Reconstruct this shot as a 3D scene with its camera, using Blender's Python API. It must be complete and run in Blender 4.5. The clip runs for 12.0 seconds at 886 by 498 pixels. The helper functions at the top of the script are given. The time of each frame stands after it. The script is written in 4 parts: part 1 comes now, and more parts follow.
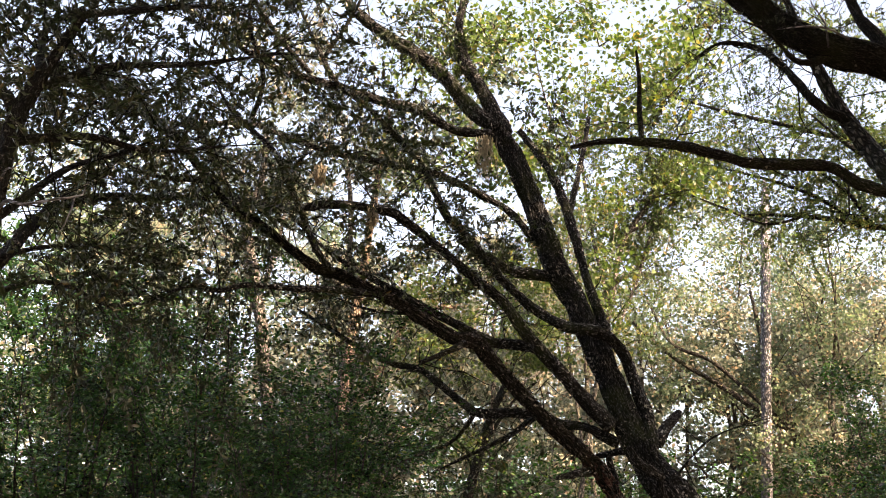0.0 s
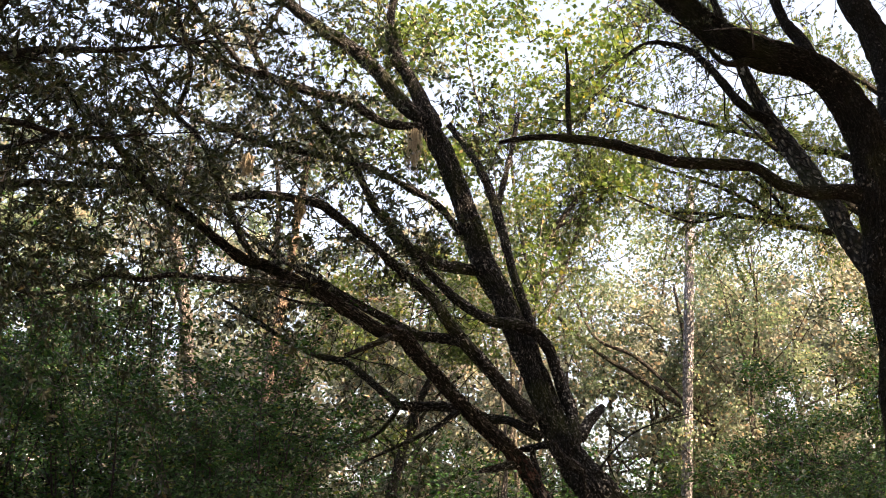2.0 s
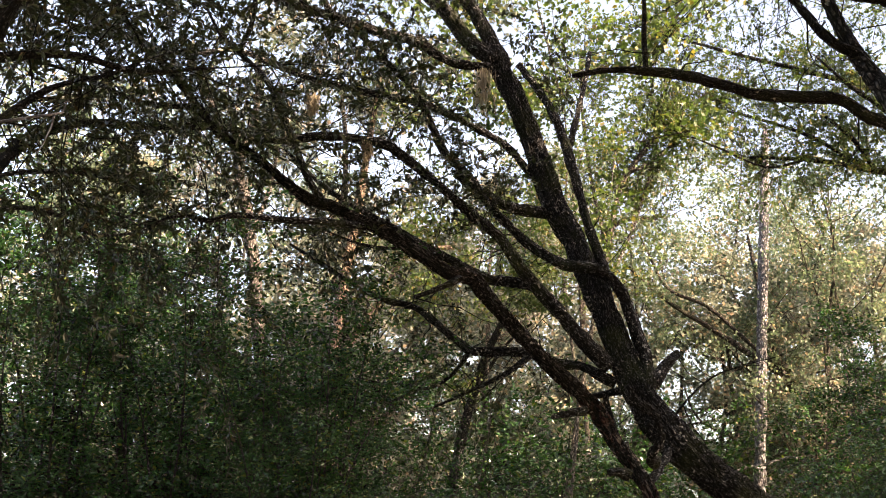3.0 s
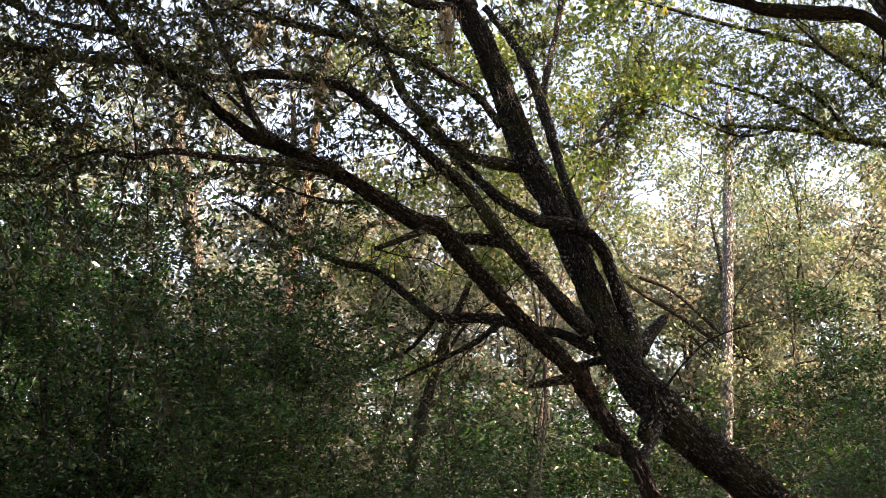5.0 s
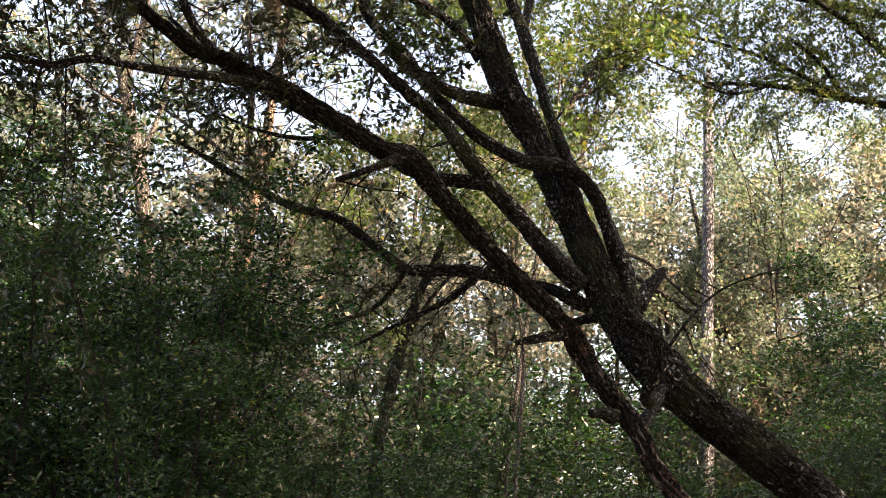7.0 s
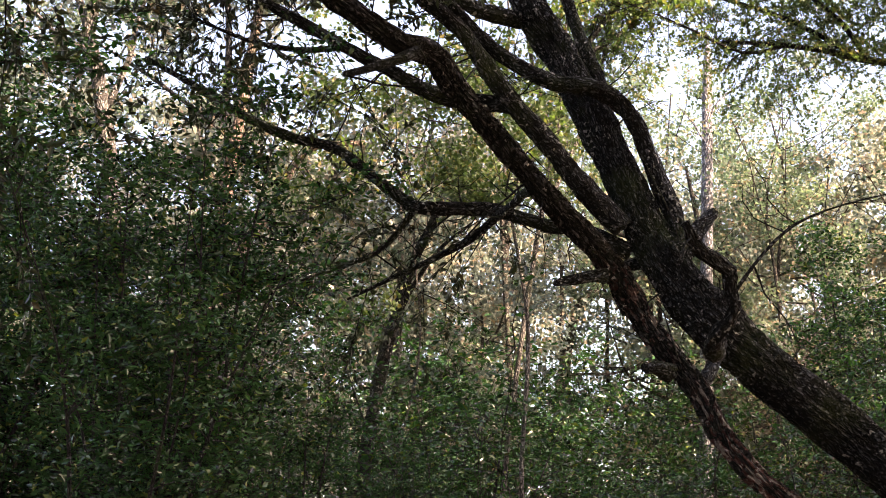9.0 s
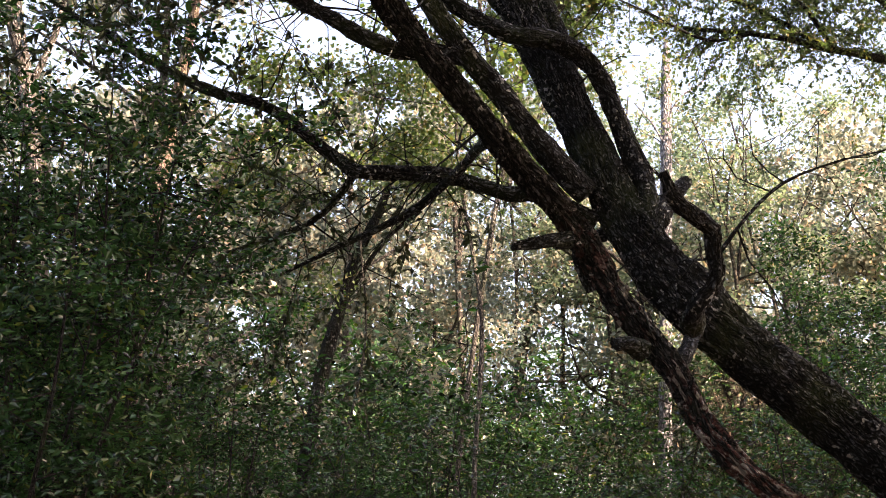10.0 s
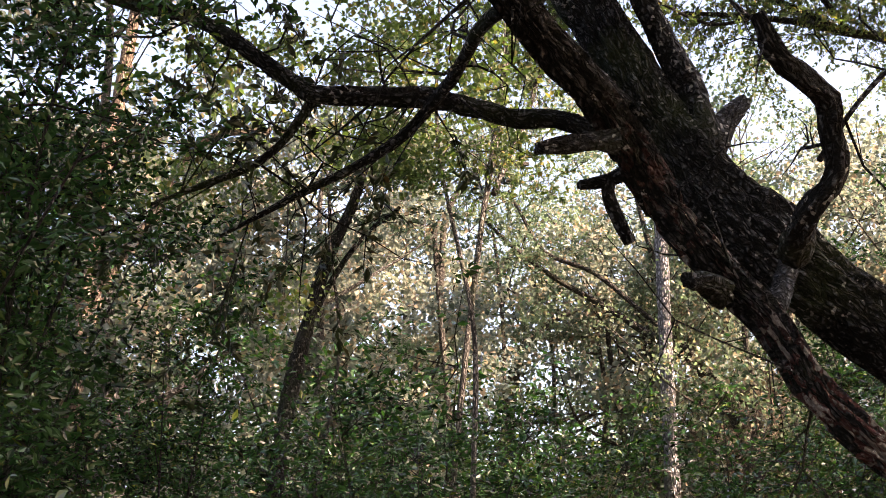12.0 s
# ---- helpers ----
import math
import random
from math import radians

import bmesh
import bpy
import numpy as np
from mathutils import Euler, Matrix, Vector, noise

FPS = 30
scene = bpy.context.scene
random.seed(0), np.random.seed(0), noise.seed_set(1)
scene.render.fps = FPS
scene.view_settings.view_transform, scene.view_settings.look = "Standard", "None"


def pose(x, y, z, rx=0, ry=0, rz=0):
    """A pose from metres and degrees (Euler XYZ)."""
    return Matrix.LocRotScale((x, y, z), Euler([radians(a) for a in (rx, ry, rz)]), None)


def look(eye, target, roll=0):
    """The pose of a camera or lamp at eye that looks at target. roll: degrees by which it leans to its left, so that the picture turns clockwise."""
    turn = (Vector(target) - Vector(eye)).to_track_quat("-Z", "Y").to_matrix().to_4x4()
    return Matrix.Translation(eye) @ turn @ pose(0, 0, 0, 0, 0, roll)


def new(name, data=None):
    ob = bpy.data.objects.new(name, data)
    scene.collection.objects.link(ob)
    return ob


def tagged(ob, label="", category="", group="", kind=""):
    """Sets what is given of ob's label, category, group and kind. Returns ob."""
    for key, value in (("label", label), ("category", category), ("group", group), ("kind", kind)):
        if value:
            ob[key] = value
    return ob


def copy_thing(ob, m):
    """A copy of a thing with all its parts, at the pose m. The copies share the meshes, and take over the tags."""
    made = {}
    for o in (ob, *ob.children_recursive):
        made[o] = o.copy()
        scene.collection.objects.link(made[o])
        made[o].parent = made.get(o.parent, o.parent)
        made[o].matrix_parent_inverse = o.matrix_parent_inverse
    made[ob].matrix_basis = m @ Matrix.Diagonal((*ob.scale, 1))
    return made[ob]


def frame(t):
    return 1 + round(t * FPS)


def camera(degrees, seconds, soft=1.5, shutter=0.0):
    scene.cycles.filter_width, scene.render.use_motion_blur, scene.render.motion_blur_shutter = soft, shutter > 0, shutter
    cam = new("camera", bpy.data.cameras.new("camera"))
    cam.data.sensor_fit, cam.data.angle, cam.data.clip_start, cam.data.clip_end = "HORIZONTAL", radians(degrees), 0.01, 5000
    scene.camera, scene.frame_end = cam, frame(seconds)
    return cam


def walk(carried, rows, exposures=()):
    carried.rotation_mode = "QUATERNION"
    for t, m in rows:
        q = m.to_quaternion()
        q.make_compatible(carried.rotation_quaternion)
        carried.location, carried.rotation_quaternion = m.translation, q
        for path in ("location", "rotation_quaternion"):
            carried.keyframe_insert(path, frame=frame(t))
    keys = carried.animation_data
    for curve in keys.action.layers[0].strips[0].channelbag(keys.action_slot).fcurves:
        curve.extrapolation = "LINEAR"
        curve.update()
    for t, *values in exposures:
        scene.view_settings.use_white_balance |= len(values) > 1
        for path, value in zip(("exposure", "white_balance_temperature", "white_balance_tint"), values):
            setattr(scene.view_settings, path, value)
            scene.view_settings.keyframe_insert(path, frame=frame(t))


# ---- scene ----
cam = camera(40.0, 12.0, soft=0.8)
PATH = [
    (0.0, (0.000, -0.000, 1.609), (-0.000, 9.402, 5.016), 1.10),
    (0.5, (0.028, -0.035, 1.586), (0.331, 9.353, 5.017), 0.28),
    (1.0, (0.056, -0.007, 1.598), (0.615, 9.365, 5.039), 0.24),
    (1.5, (0.041, -0.025, 1.588), (0.562, 9.360, 5.003), -0.11),
    (2.0, (0.014, 0.001, 1.616), (0.602, 9.401, 4.976), 0.83),
    (2.5, (-0.008, 0.170, 1.603), (0.163, 9.652, 4.774), 1.44),
    (3.0, (-0.001, 0.414, 1.579), (0.048, 9.954, 4.574), 1.64),
    (3.2, (-0.020, 0.565, 1.559), (0.084, 10.096, 4.582), 1.28),
    (4.8, (-0.113, 2.077, 1.536), (0.211, 11.644, 4.429), 1.00),
    (5.0, (-0.151, 2.267, 1.561), (0.328, 11.793, 4.567), 0.63),
    (5.5, (-0.112, 2.768, 1.597), (0.527, 12.318, 4.490), 0.35),
    (6.0, (-0.048, 3.208, 1.662), (0.537, 12.748, 4.603), 1.01),
    (6.5, (-0.098, 3.689, 1.645), (0.448, 13.175, 4.762), 0.51),
    (7.0, (-0.119, 4.089, 1.624), (0.643, 13.626, 4.536), 0.15),
    (7.2, (-0.111, 4.268, 1.610), (0.556, 13.823, 4.484), 0.09),
    (8.8, (-0.352, 6.001, 1.601), (0.416, 15.477, 4.704), 0.34),
    (9.0, (-0.374, 6.160, 1.581), (0.628, 15.670, 4.506), 0.13),
    (9.5, (-0.289, 6.813, 1.587), (0.778, 16.245, 4.734), -1.36),
    (10.0, (-0.154, 7.422, 1.559), (1.217, 16.846, 4.610), -0.31),
    (10.5, (-0.040, 8.071, 1.599), (1.374, 17.502, 4.609), -0.76),
    (11.0, (-0.024, 8.709, 1.643), (1.464, 18.009, 5.002), -2.39),
    (11.5, (0.059, 9.426, 1.656), (1.454, 18.720, 5.072), -1.74),
    (12.0, (0.102, 10.008, 1.610), (1.660, 19.239, 5.125), -2.62),
]
walk(cam, [(t, look(eye, target, roll)) for t, eye, target, roll in PATH], [(0, 2.58, 9100, 21), (7, 2.56, 8700, 22), (9, 2.76, 8300, 24), (12, 2.66, 8100, 24)])

# ---- light: low warm sun from behind on the one side, pale sky ----
SUN_AZ, SUN_EL = 125.0, 35.0            # degrees; azimuth clockwise from +y
world = bpy.data.worlds.new("world")
scene.world = world
world.use_nodes = True
wn = world.node_tree.nodes
sky = wn.new("ShaderNodeTexSky")
sky.sky_type = "NISHITA"
sky.sun_disc = False
sky.dust_density, sky.ozone_density = 3.0, 0.6
sky.sun_elevation, sky.sun_rotation = radians(SUN_EL), radians(SUN_AZ)
wn["Background"].inputs["Strength"].default_value = 0.115
world.node_tree.links.new(sky.outputs["Color"], wn["Background"].inputs["Color"])
sun = new("sun", bpy.data.lights.new("sun", "SUN"))
sun.data.energy, sun.data.angle, sun.data.color = 5.0, radians(0.6), (1.0, 0.86, 0.70)
sx, sy = math.sin(radians(SUN_AZ)) * math.cos(radians(SUN_EL)), math.cos(radians(SUN_AZ)) * math.cos(radians(SUN_EL))
sun.matrix_world = look((sx * 80, sy * 80, math.sin(radians(SUN_EL)) * 80), (0, 0, 0))


# ---- materials ----
def material(name):
    m = bpy.data.materials.new(name)
    m.use_nodes = True
    return m, m.node_tree.nodes, m.node_tree.links, m.node_tree.nodes["Principled BSDF"]


def ramp(nodes, stops):
    r = nodes.new("ShaderNodeValToRGB")
    while len(r.color_ramp.elements) < len(stops):
        r.color_ramp.elements.new(0.5)
    for e, (p, c) in zip(r.color_ramp.elements, stops):
        e.position, e.color = p, (*c, 1)
    return r


def leaf_material(name, dark, light, old_or_sunlit, sheen=0.42, through_share=0.35, turned=0.14, lit=(1.3, 1.35, 0.6), gloss=0.5):
    """Leaves: each one its own green, some yellowed, brown or sunlit yellow-green; light passes through them."""
    m, n, l, b = material(name)
    geo = n.new("ShaderNodeNewGeometry")
    r = ramp(n, [(0.0, dark), (0.55, light), (1.0 - turned, light), (min(0.98, 1.07 - turned), old_or_sunlit), (1.0, tuple(0.6 * c for c in old_or_sunlit))])
    own = n.new("ShaderNodeObjectInfo")
    total = n.new("ShaderNodeMath")
    l.new(geo.outputs["Random Per Island"], total.inputs[0])
    l.new(own.outputs["Random"], total.inputs[1])
    fract = n.new("ShaderNodeMath")
    fract.operation = "FRACT"
    l.new(total.outputs["Value"], fract.inputs[0])
    l.new(fract.outputs["Value"], r.inputs["Fac"])
    tc = n.new("ShaderNodeTexCoord")
    big = n.new("ShaderNodeTexNoise")
    big.inputs["Scale"].default_value, big.inputs["Detail"].default_value = 0.6, 3
    l.new(tc.outputs["Object"], big.inputs["Vector"])
    mix = n.new("ShaderNodeMix")
    mix.data_type, mix.blend_type = "RGBA", "MULTIPLY"
    mix.inputs["Factor"].default_value = 1.0
    tint = ramp(n, [(0.3, (0.50, 0.62, 0.66)), (0.7, (1.25, 1.18, 0.98))])
    l.new(big.outputs["Fac"], tint.inputs["Fac"])
    l.new(r.outputs["Color"], mix.inputs["A"])
    l.new(tint.outputs["Color"], mix.inputs["B"])
    l.new(mix.outputs["Result"], b.inputs["Base Color"])
    b.inputs["Roughness"].default_value = sheen
    b.inputs["Specular IOR Level"].default_value = gloss
    tr = n.new("ShaderNodeBsdfTranslucent")
    warm = n.new("ShaderNodeMix")
    warm.data_type, warm.blend_type = "RGBA", "MULTIPLY"
    warm.inputs["Factor"].default_value = 1.0
    warm.inputs["B"].default_value = (*lit, 1)
    l.new(mix.outputs["Result"], warm.inputs["A"])
    l.new(warm.outputs["Result"], tr.inputs["Color"])
    ms = n.new("ShaderNodeMixShader")
    ms.inputs["Fac"].default_value = through_share
    l.new(b.outputs["BSDF"], ms.inputs[1])
    l.new(tr.outputs["BSDF"], ms.inputs[2])
    l.new(ms.outputs["Shader"], n["Material Output"].inputs["Surface"])
    return m


def bark_material(name, deep, mid, pale, lichen, moss=0.3, fine=1.0, shed=None):
    """Furrowed bark: long plates, lichen flecks, a green film; shed: the stretch along the limb where bark has flaked to red and bare wood."""
    m, n, l, b = material(name)
    tc = n.new("ShaderNodeTexCoord")
    long = n.new("ShaderNodeMapping")
    long.inputs["Scale"].default_value = (1.0, 0.46, 1.0)
    l.new(tc.outputs["UV"], long.inputs["Vector"])
    plates = n.new("ShaderNodeTexVoronoi")
    plates.feature = "DISTANCE_TO_EDGE"
    plates.inputs["Scale"].default_value = 26 * fine
    wob = n.new("ShaderNodeTexNoise")
    wob.inputs["Scale"].default_value, wob.inputs["Detail"].default_value = 12 * fine, 4
    l.new(tc.outputs["Object"], wob.inputs["Vector"])
    add = n.new("ShaderNodeVectorMath")
    add.operation = "MULTIPLY_ADD"
    add.inputs[1].default_value = (0.10, 0.10, 0.10)
    l.new(wob.outputs["Color"], add.inputs[0])
    l.new(long.outputs["Vector"], add.inputs[2])
    l.new(add.outputs["Vector"], plates.inputs["Vector"])
    edge = n.new("ShaderNodeMath")
    edge.operation, edge.use_clamp = "MULTIPLY", True
    edge.inputs[1].default_value = 3.4
    l.new(plates.outputs["Distance"], edge.inputs[0])
    grain = n.new("ShaderNodeTexNoise")
    grain.inputs["Scale"].default_value, grain.inputs["Detail"].default_value = 40 * fine, 6
    l.new(tc.outputs["Object"], grain.inputs["Vector"])
    body = n.new("ShaderNodeMath")
    body.operation = "MULTIPLY"
    l.new(edge.outputs["Value"], body.inputs[0])
    l.new(grain.outputs["Fac"], body.inputs[1])
    col = ramp(n, [(0.0, deep), (0.16, deep), (0.38, mid), (0.62, pale)])
    l.new(body.outputs["Value"], col.inputs["Fac"])
    spots = n.new("ShaderNodeTexNoise")
    spots.inputs["Scale"].default_value, spots.inputs["Detail"].default_value = 21 * fine, 4
    l.new(tc.outputs["Object"], spots.inputs["Vector"])
    crowd = n.new("ShaderNodeTexNoise")
    crowd.inputs["Scale"].default_value, crowd.inputs["Detail"].default_value = 2.6, 2
    l.new(tc.outputs["Object"], crowd.inputs["Vector"])
    both = n.new("ShaderNodeMath")
    both.operation = "MULTIPLY_ADD"
    both.inputs[1].default_value = 0.45
    l.new(crowd.outputs["Fac"], both.inputs[0])
    l.new(spots.outputs["Fac"], both.inputs[2])
    cut = ramp(n, [(0.895, (0, 0, 0)), (0.925, (1, 1, 1))])
    l.new(both.outputs["Value"], cut.inputs["Fac"])
    mix = n.new("ShaderNodeMix")
    mix.data_type = "RGBA"
    mix.inputs["B"].default_value = (*lichen, 1)
    l.new(cut.outputs["Color"], mix.inputs["Factor"])
    l.new(col.outputs["Color"], mix.inputs["A"])
    film = n.new("ShaderNodeTexNoise")
    film.inputs["Scale"].default_value, film.inputs["Detail"].default_value = 1.7, 4
    l.new(tc.outputs["Object"], film.inputs["Vector"])
    fcut = ramp(n, [(0.5, (0, 0, 0)), (0.75, (moss, moss, moss))])
    l.new(film.outputs["Fac"], fcut.inputs["Fac"])
    mix2 = n.new("ShaderNodeMix")
    mix2.data_type = "RGBA"
    mix2.inputs["B"].default_value = (0.06, 0.09, 0.025, 1)
    l.new(fcut.outputs["Color"], mix2.inputs["Factor"])
    l.new(mix.outputs["Result"], mix2.inputs["A"])
    last = mix2
    if shed:
        sep = n.new("ShaderNodeSeparateXYZ")
        l.new(tc.outputs["UV"], sep.inputs["Vector"])
        patch = n.new("ShaderNodeTexNoise")
        patch.inputs["Scale"].default_value, patch.inputs["Detail"].default_value = 15, 5
        l.new(add.outputs["Vector"], patch.inputs["Vector"])
        for (v0, v1), tone, edge0 in shed:
            where = n.new("ShaderNodeMapRange")
            where.inputs["From Min"].default_value, where.inputs["From Max"].default_value = v0, v0 + 0.5
            l.new(sep.outputs["Y"], where.inputs["Value"])
            until = n.new("ShaderNodeMapRange")
            until.inputs["From Min"].default_value, until.inputs["From Max"].default_value = v1, v1 - 0.5
            l.new(sep.outputs["Y"], until.inputs["Value"])
            zone = n.new("ShaderNodeMath")
            zone.operation = "MULTIPLY"
            l.new(where.outputs["Result"], zone.inputs[0])
            l.new(until.outputs["Result"], zone.inputs[1])
            pcut = ramp(n, [(edge0, (0, 0, 0)), (edge0 + 0.03, (1, 1, 1))])
            l.new(patch.outputs["Fac"], pcut.inputs["Fac"])
            share = n.new("ShaderNodeMath")
            share.operation = "MULTIPLY"
            l.new(zone.outputs["Value"], share.inputs[0])
            l.new(pcut.outputs["Color"], share.inputs[1])
            lay = n.new("ShaderNodeMix")
            lay.data_type = "RGBA"
            lay.inputs["B"].default_value = (*tone, 1)
            l.new(share.outputs["Value"], lay.inputs["Factor"])
            l.new(last.outputs["Result"], lay.inputs["A"])
            last = lay
    l.new(last.outputs["Result"], b.inputs["Base Color"])
    b.inputs["Roughness"].default_value = 0.9
    b.inputs["Specular IOR Level"].default_value = 0.25
    bump = n.new("ShaderNodeBump")
    bump.inputs["Strength"].default_value, bump.inputs["Distance"].default_value = 1.0, 0.055
    l.new(body.outputs["Value"], bump.inputs["Height"])
    l.new(bump.outputs["Normal"], b.inputs["Normal"])
    return m


# Oak bark's brightened plates and lichen flecks also stand in for silvery highlights.
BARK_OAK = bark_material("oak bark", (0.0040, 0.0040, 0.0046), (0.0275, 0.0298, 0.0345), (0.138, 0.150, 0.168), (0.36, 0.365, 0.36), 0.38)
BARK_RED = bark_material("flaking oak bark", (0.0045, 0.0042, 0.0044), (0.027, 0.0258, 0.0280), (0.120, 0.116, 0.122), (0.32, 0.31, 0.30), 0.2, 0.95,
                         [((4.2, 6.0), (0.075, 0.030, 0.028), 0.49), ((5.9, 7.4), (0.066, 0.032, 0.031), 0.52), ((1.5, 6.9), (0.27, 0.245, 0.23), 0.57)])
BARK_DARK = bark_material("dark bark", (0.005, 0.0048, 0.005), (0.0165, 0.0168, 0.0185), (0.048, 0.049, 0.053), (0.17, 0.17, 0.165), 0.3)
BARK_PALE = bark_material("pale grey bark", (0.045, 0.042, 0.041), (0.14, 0.131, 0.126), (0.24, 0.226, 0.218), (0.34, 0.335, 0.325), 0.25, 0.7)
BARK_MOTTLED = bark_material("lichen-blotched bark", (0.010, 0.010, 0.010), (0.045, 0.046, 0.045), (0.16, 0.165, 0.16), (0.34, 0.35, 0.33), 0.3, 0.55)
BARK_PINE = bark_material("pine bark", (0.085, 0.085, 0.096), (0.24, 0.238, 0.262), (0.40, 0.398, 0.43), (0.50, 0.50, 0.525), 0.0, 0.45)
BARK_GREY = bark_material("grey bark", (0.025, 0.022, 0.020), (0.075, 0.068, 0.063), (0.13, 0.12, 0.112), (0.22, 0.21, 0.195), 0.25, 0.7)
BARK_BRUSH = bark_material("dead twig bark", (0.10, 0.075, 0.06), (0.25, 0.19, 0.15), (0.38, 0.31, 0.25), (0.42, 0.38, 0.33), 0.0, 0.6)
# Darkened oak leaves: the crowns' silhouette shade against the sky is in this colour.
LEAF_OAK = leaf_material("silhouette-dark oak leaf", (0.010, 0.019, 0.010), (0.026, 0.043, 0.019), (0.08, 0.055, 0.022), 0.32, 0.20, 0.06, (1.1, 1.35, 0.55), 0.5)
# Dark tones hold the understory's deep shade; bright yellow-green ones stand for sun dapples.
LEAF_SHRUB = leaf_material("glossy understory leaf", (0.004, 0.015, 0.008), (0.032, 0.097, 0.040), (0.14, 0.18, 0.05), 0.22, 0.36, 0.07, (1.1, 1.3, 0.55), 0.8)
# Far leaves paled and greyed: milky haze and sun glow put into their colour.
LEAF_HAZED = leaf_material("woodland leaf", (0.055, 0.085, 0.065), (0.155, 0.205, 0.160), (0.30, 0.24, 0.19), 0.42, 0.50, 0.16, (1.05, 1.2, 0.92))
LEAF_LIGHT = leaf_material("light green leaf", (0.050, 0.085, 0.038), (0.105, 0.160, 0.068), (0.24, 0.20, 0.09), 0.40, 0.42, 0.16, (1.15, 1.3, 0.6))
# Browned leaves, greyed and paled further so the far haze sits in the colour.
LEAF_HAZED_TAN = leaf_material("hazed browning woodland leaf", (0.075, 0.098, 0.085), (0.25, 0.275, 0.252), (0.38, 0.29, 0.23), 0.45, 0.50, 0.20, (1.02, 1.07, 1.02))
MOSS_GREY, _n, _l, _b = material("hanging moss")
_geo = _n.new("ShaderNodeNewGeometry")
_r = ramp(_n, [(0.0, (0.20, 0.18, 0.14)), (1.0, (0.38, 0.34, 0.26))])
_l.new(_geo.outputs["Random Per Island"], _r.inputs["Fac"])
_l.new(_r.outputs["Color"], _b.inputs["Base Color"])
_b.inputs["Roughness"].default_value = 0.95
LITTER, _n, _l, _b = material("leaf litter")
_tc = _n.new("ShaderNodeTexCoord")
_a = _n.new("ShaderNodeTexNoise")
_a.inputs["Scale"].default_value, _a.inputs["Detail"].default_value = 0.25, 12
_v = _n.new("ShaderNodeTexVoronoi")
_v.inputs["Scale"].default_value = 15
_v.inputs["Randomness"].default_value = 1.0
_l.new(_tc.outputs["Object"], _a.inputs["Vector"])
_l.new(_tc.outputs["Object"], _v.inputs["Vector"])
_r = ramp(_n, [(0.3, (0.035, 0.024, 0.014)), (0.5, (0.10, 0.065, 0.035)), (0.7, (0.05, 0.06, 0.02))])
_l.new(_a.outputs["Fac"], _r.inputs["Fac"])
_each = ramp(_n, [(0.0, (0.45, 0.42, 0.4)), (0.5, (1.0, 0.95, 0.85)), (1.0, (1.9, 1.6, 1.3))])
_l.new(_v.outputs["Color"], _each.inputs["Fac"])
_mx = _n.new("ShaderNodeMix")
_mx.data_type, _mx.blend_type = "RGBA", "MULTIPLY"
_mx.inputs["Factor"].default_value = 1.0
_l.new(_r.outputs["Color"], _mx.inputs["A"])
_l.new(_each.outputs["Color"], _mx.inputs["B"])
_l.new(_mx.outputs["Result"], _b.inputs["Base Color"])
_bp = _n.new("ShaderNodeBump")
_bp.inputs["Distance"].default_value = 0.03
_l.new(_v.outputs["Distance"], _bp.inputs["Height"])
_l.new(_bp.outputs["Normal"], _b.inputs["Normal"])
_b.inputs["Roughness"].default_value = 0.95


# ---- builders ----
def mesh_from(name, verts, faces, mat, smooth=False, uv=None):
    me = bpy.data.meshes.new(name)
    verts = np.asarray(verts, dtype=np.float32)
    faces = np.asarray(faces, dtype=np.int32)
    k = faces.shape[1]
    me.vertices.add(len(verts))
    me.vertices.foreach_set("co", verts.ravel())
    me.loops.add(faces.size)
    me.loops.foreach_set("vertex_index", faces.ravel())
    me.polygons.add(len(faces))
    me.polygons.foreach_set("loop_start", np.arange(0, faces.size, k, dtype=np.int32))
    me.polygons.foreach_set("use_smooth", np.full(len(faces), smooth))
    if uv is not None:
        me.uv_layers.new(name="along").data.foreach_set("uv", np.asarray(uv, dtype=np.float32).ravel())
    me.materials.append(mat)
    me.update(calc_edges=True)
    return me


def part(name, me, parent, label="", kind=""):
    ob = new(name, me)
    ob.parent = parent
    return tagged(ob, label, kind=kind)


def thing(name, place, label, category, group=""):
    ob = new(name)
    ob.location = place
    ob.empty_display_size = 0.3
    return tagged(ob, label, category, group)


def spline(points, step):
    """Catmull-Rom through the points (x, y, z, r), cut about every step metres."""
    p = np.asarray(points, float)
    q = np.vstack([2 * p[0] - p[1], p, 2 * p[-1] - p[-2]])
    q[0, 3], q[-1, 3] = p[0, 3], p[-1, 3]
    out = []
    for i in range(len(p) - 1):
        a, b, c, d = q[i:i + 4]
        n = max(1, int(round(np.linalg.norm(c[:3] - b[:3]) / step)))
        u = np.linspace(0, 1, n, endpoint=False)[:, None]
        out.append(0.5 * (2 * b + (c - a) * u + (2 * a - 5 * b + 4 * c - d) * u**2 + (3 * b - a - 3 * c + d) * u**3))
    out = np.vstack(out + [p[-1:]])
    out[:, 3] = np.maximum(out[:, 3], 0.002)
    return out


